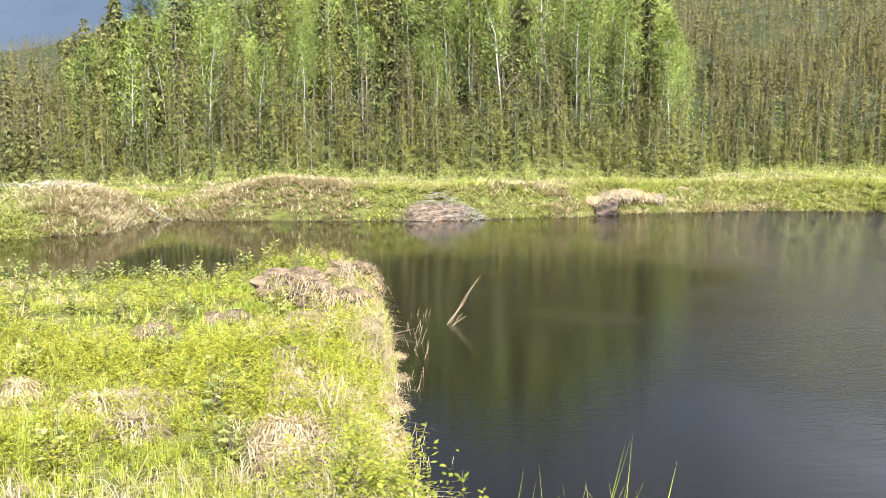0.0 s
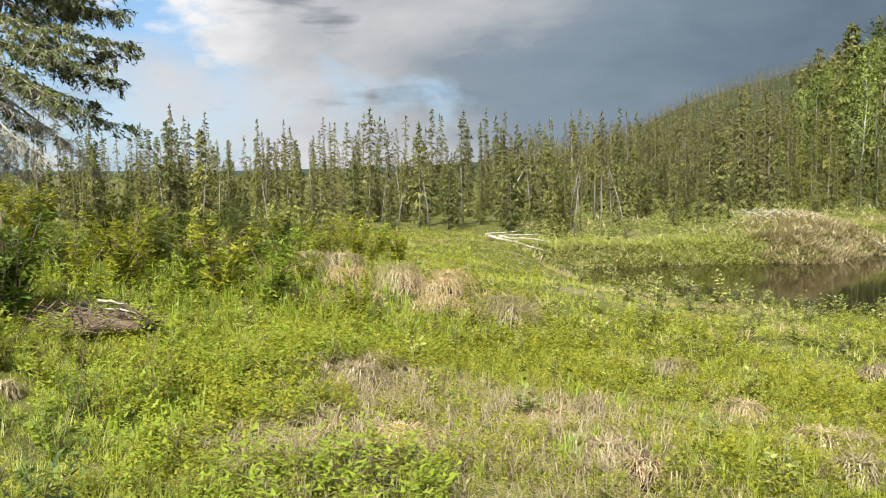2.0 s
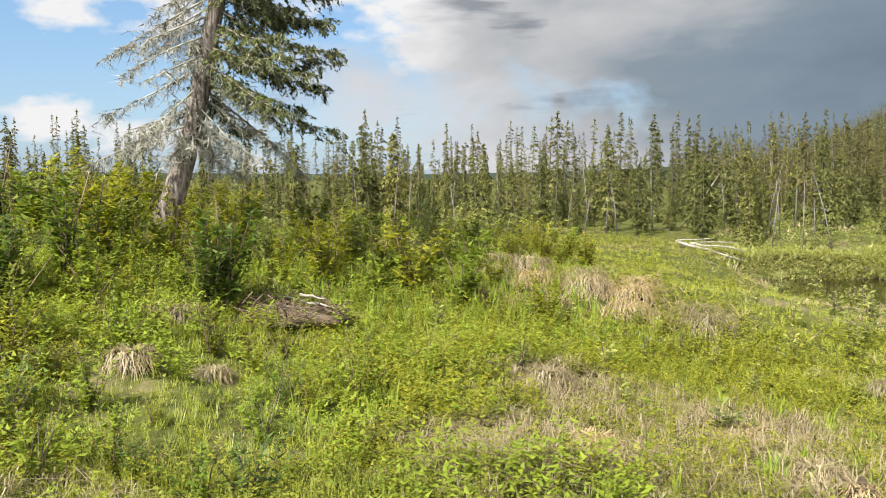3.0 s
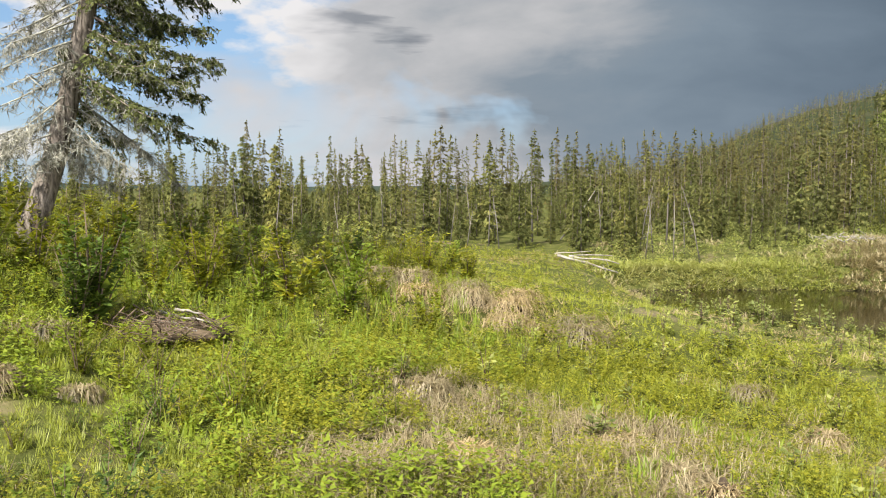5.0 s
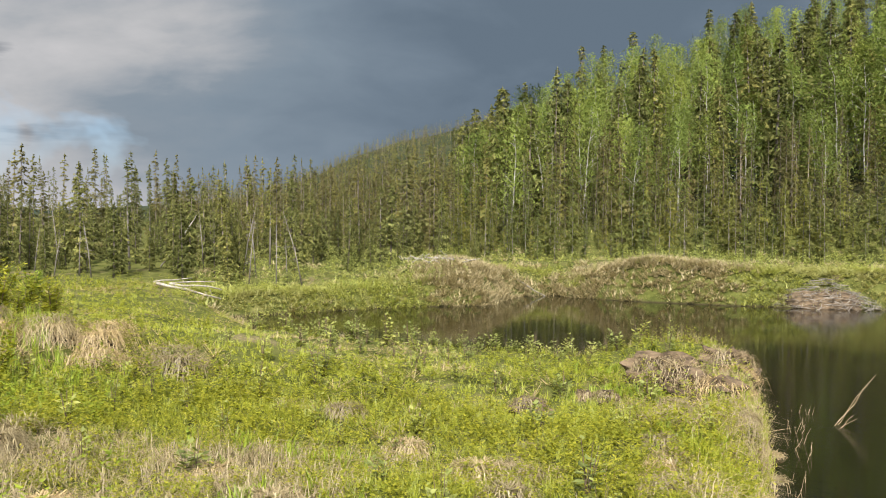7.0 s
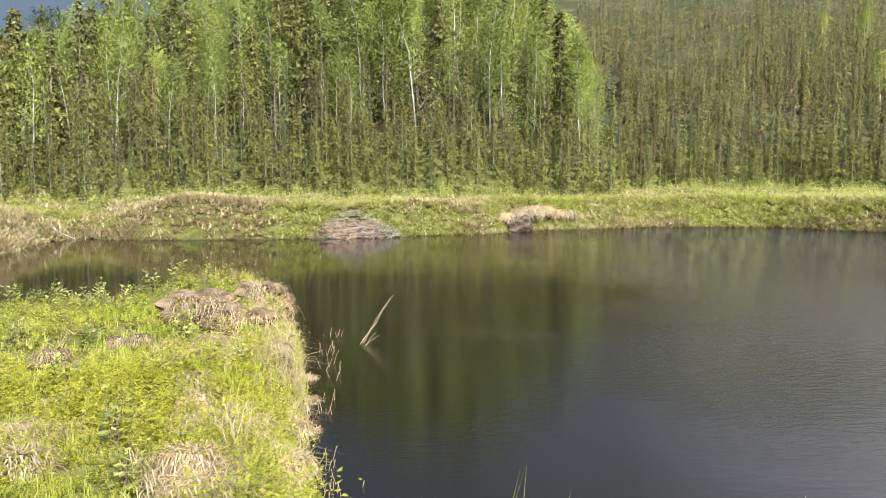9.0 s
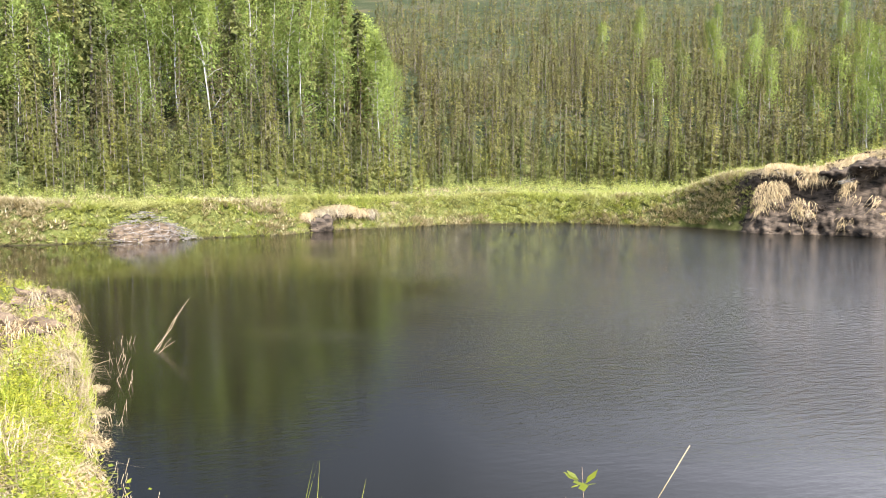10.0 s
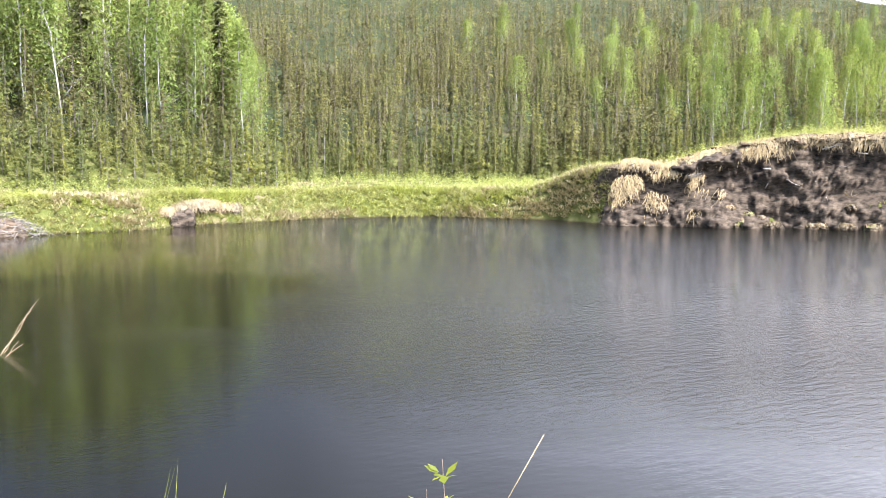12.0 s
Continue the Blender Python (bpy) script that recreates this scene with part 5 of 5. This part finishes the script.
def make_mound_cover():
    """Rough grass over the eroded mound and its slope."""
    g = np.random.default_rng(88)
    x, y = g.uniform(17, 44, 9000), g.uniform(17, 40, 9000)
    face = (x - 22.6) * 0.66 + (y - 29.0) * 0.75
    on = (shore_distance(x, y) > 0.06) & ((face > 0.7) | (x < 22.4)) & (face < 9)
    x, y = x[on], y[on]
    dry = bumps(x, y, 2.2, 91) + g.normal(0, 0.15, len(x)) + 0.5 * ((x - 22.6) * 0.66 + (y - 29.0) * 0.75 < 2.2) > 0.25
    tufts = [blade_tuft(540 + i, 12, 1.0, 0.04, 0.9, 1) for i in range(4)]
    field(tufts, x[~dry], y[~dry], g.uniform(0.2, 0.5, (~dry).sum()), BANKGREEN, "mound_grass", "fresh grass on top of the eroded mound", "grass", 92, 1.2)
    field(tufts, x[dry], y[dry], g.uniform(0.16, 0.36, dry.sum()), BANKDRY, "dry_mound_grass", "tan dead grass on the brow of the eroded mound", "grass", 93, 1.5)
    brush = (x > 25.5) & ((x - 22.6) * 0.66 + (y - 29.0) * 0.75 > 1.6) & (g.random(len(x)) < 0.22)
    field([leaf_sprig(550 + i, 26, 0.15, simple=True) for i in range(4)], x[brush], y[brush], g.uniform(0.3, 0.75, brush.sum()), BANKGREEN, "mound_shrubs", "pale green low shrubs on top of the eroded mound", "shrub", 94, 1.1)


make_mound_cover()


def make_cut_bank():
    """Bare face of the eroded mound: soil lumps, hanging turf, roots and the hollow in the far bank."""
    g = np.random.default_rng(15)
    a, b = np.array([22.6, 29.0]), np.array([33.5, 19.2])
    inward = np.array([0.66, 0.75])
    u, w = np.meshgrid(np.linspace(-0.06, 1.08, 300), np.linspace(-0.55, 1.75, 60))
    x, y = a[0] + (b - a)[0] * u + inward[0] * w, a[1] + (b - a)[1] * u + inward[1] * w
    z = land(x, y)
    along = u * 14.7
    part = np.clip(z / np.maximum(land(a[0] + (b - a)[0] * u + inward[0] * 1.9, a[1] + (b - a)[1] * u + inward[1] * 1.9), 0.5), 0, 1)
    # toe of fallen earth, a hollow above it, and an overhanging brow
    clear = np.interp(part, [0.0, 0.22, 0.42, 0.72, 0.88, 1.0], [0.55, 0.50, 0.16, 0.14, 0.62, 0.55])
    rag = np.maximum(clear + 1.15 * bumps(along, z * 1.3, 1.6, 61, 4) + 0.42 * bumps(along, z * 1.5, 0.3, 62, 3) + 0.12 * bumps(along, z * 2, 0.11, 63, 2), 0.06)
    fade = np.clip(np.minimum(w + 0.55, 1.75 - w) * 3, 0, 1) * np.clip(np.minimum(u + 0.06, 1.08 - u) * 12, 0, 1)
    x, y, z = x - inward[0] * rag * fade * 0.9, y - inward[1] * rag * fade * 0.9, z + (0.03 + 0.12 * rag) * fade - 0.06 * (1 - fade)
    nu = u.shape[1]
    p, q = np.meshgrid(np.arange(u.shape[0] - 1), np.arange(nu - 1), indexing="ij")
    k = (p * nu + q).ravel()
    face = np.concatenate([np.stack([k, k + 1, k + nu + 1], -1), np.stack([k, k + nu + 1, k + nu], -1)])
    me = mesh_of("bare_earth_face", np.stack([x, y, z], -1).reshape(-1, 3), face, SOIL, True)
    tagged(new("bare_earth_face", me), "crumbling dark earth face of the eroded mound", "earth bank", kind="structure")
    for i in range(44):
        c = a + (b - a) * (i + g.random()) / 44
        x, y = c + inward * g.uniform(-0.45, 0.3)
        big = g.uniform(0.12, 0.34)
        base = thing("soil_lump", "lump of dark eroded earth at the foot of the bank", "soil", "soil lumps")
        base.matrix_basis = pose(x, y, max(float(land(x, y)), 0.0), 0, 0, g.uniform(0, 360))
        part_of(base, "clod", mesh_of("clod", *blob(260 + i, big, big * 0.8, big * 0.6, 0.6), SOIL, True))
    for i in range(26):
        c = a + (b - a) * (i + 0.7 * g.random()) / 26
        x, y = c + inward * (0.75 + g.uniform(-0.25, 0.5))
        big = g.uniform(0.35, 0.6)
        sod(x, y, float(land(*(c + inward * 1.9))) - 0.04, big * 1.15, big * 0.8, 0.16, -48 + g.uniform(-15, 15), 200 + i, DRY, 260, "overhanging turf with straw-coloured dead grass")
    # dead grass hanging from the brow
    n = 11000
    s = np.where(g.random(n) < 0.62, g.random(n) * 0.32, g.random(n))
    l = g.uniform(0.15, 0.75, n) * g.uniform(0.5, 1.0, n) * np.where(s < 0.3, 1.7, 1.0) * (0.5 + 1.2 * np.abs(bumps(s * 15, s * 0, 0.7, 66)))
    c = a + (b - a) * s[:, None] + inward * (g.uniform(0.3, 0.75, n) + 0.5 * bumps(s * 15, s * 0, 1.1, 67))[:, None]
    top = land(*(c + inward * 1.4).T) + g.uniform(-0.3, 0.08, n)
    # the shoulder is matted from top to foot
    down = s < 0.33
    c[down] += inward * g.uniform(-0.85, 0.35, down.sum())[:, None]
    top[down] = land(*(c[down] + inward * 0.5).T) + g.uniform(0.1, 0.4, down.sum())
    keep = ~down | (bumps(s * 14.7, top * 1.4, 0.8, 77) > 0.02)
    s, l, c, top = s[keep], np.where(down, 0.7 * l, l)[keep], c[keep], top[keep]
    n = len(s)
    root = np.column_stack([c, top])
    drift = np.column_stack([0.74 * l, -0.66 * l, 0 * l]) * (g.normal(0, 0.3, n) + 0.7 * bumps(s * 15, s * 0, 0.9, 68))[:, None]
    mid = root + np.column_stack([-inward[0] * l * 0.3, -inward[1] * l * 0.3, -l * 0.3]) + g.normal(0, 0.05, (n, 3)) + drift * 0.4
    tip = root + np.column_stack([-inward[0] * l * 0.32, -inward[1] * l * 0.32, -l]) + g.normal(0, 0.06, (n, 3)) + drift
    w = np.array([0.74, -0.66, 0]) * 0.009
    v = np.stack([root - w, root + w, mid + w * 0.8, mid - w * 0.8, tip], 1).reshape(-1, 3)
    k = np.arange(n)[:, None] * 5
    me = mesh_of("hanging_grass", v, np.concatenate([k + [0, 1, 2], k + [0, 2, 3], k + [3, 2, 4]]), DRY)
    tagged(new("hanging_grass", me), "straw-coloured dead grass hanging over the bare earth", "grass", kind="stuff")
    for i in range(26):
        c = a + (b - a) * g.random() + inward * g.uniform(-0.5, 0.2)
        big = g.uniform(0.14, 0.3)
        sod(c[0], c[1], max(float(land(*(c + inward * 0.35))), 0.05), big, big * 0.8, big * 0.7, 0, 240 + i, [DRY, DRY, TURF, BANKGREEN][i % 4], 150, "slumped tuft of dead grass on the bare earth")
    for i in range(26):
        s = g.random()
        c = a + (b - a) * s + np.array([0.66, 0.75]) * g.uniform(-0.1, 0.6)
        z = float(land(*(c + inward * 0.5)))
        base = thing("bare_root", "pale root sticking out of the bare earth", "root", "roots")
        t = g.uniform(-0.6, 0.6, 2)
        stick(base, (c[0] - 0.2, c[1] - 0.2, z + 0.12), (c[0] - 0.25 + t[0], c[1] - 0.35 + t[1], z + g.uniform(-0.1, 0.4)), 0.022, GREYWOOD, "root")
    for i, (x, y, z, r) in enumerate([(6.5, 35.55, 0.16, 0.26), (6.9, 35.7, 0.14, 0.34), (7.35, 35.85, 0.12, 0.36), (7.75, 35.95, 0.08, 0.3), (5.9, 35.1, 0.02, 0.24), (8.3, 36.1, 0.0, 0.26), (8.8, 36.2, 0.0, 0.24)]):
        y += 0.25
        z += float(land(x, y)) + 0.12
        base = thing("sod_clump", "tan turf overhanging a dark hollow in the bank", "sod", "sods")
        base.matrix_basis = pose(x, y, z - 0.10, 0, 0, g.uniform(-20, 20))
        part_of(base, "clod", mesh_of("clod", *blob(320 + i, r, r * 0.7, 0.22, 0.4), CLODSOIL, True), "dark crumbly soil")
        part_of(base, "grass_fringe", mesh_of("grass_fringe", *fringe(320 + i, r, r * 0.8, 0.26, 700, r * 1.6, 0.011), DRY), "hanging dead grass")
    # dark clods added in place of the shade inside the hollow
    for i, (x, y, z, r) in enumerate([(6.35, 35.1, 0.2, 0.34), (6.7, 35.2, 0.28, 0.3), (6.15, 35.0, 0.12, 0.25)]):
        base = thing("soil_lump", "dark lump standing in for shade in the hollow of the far bank", "soil", "soil lumps")
        base.matrix_basis = pose(x, y, z)
        part_of(base, "clod", mesh_of("clod", *blob(350 + i, r, r * 0.7, r * 1.1, 0.5), SOIL, True))


make_cut_bank()
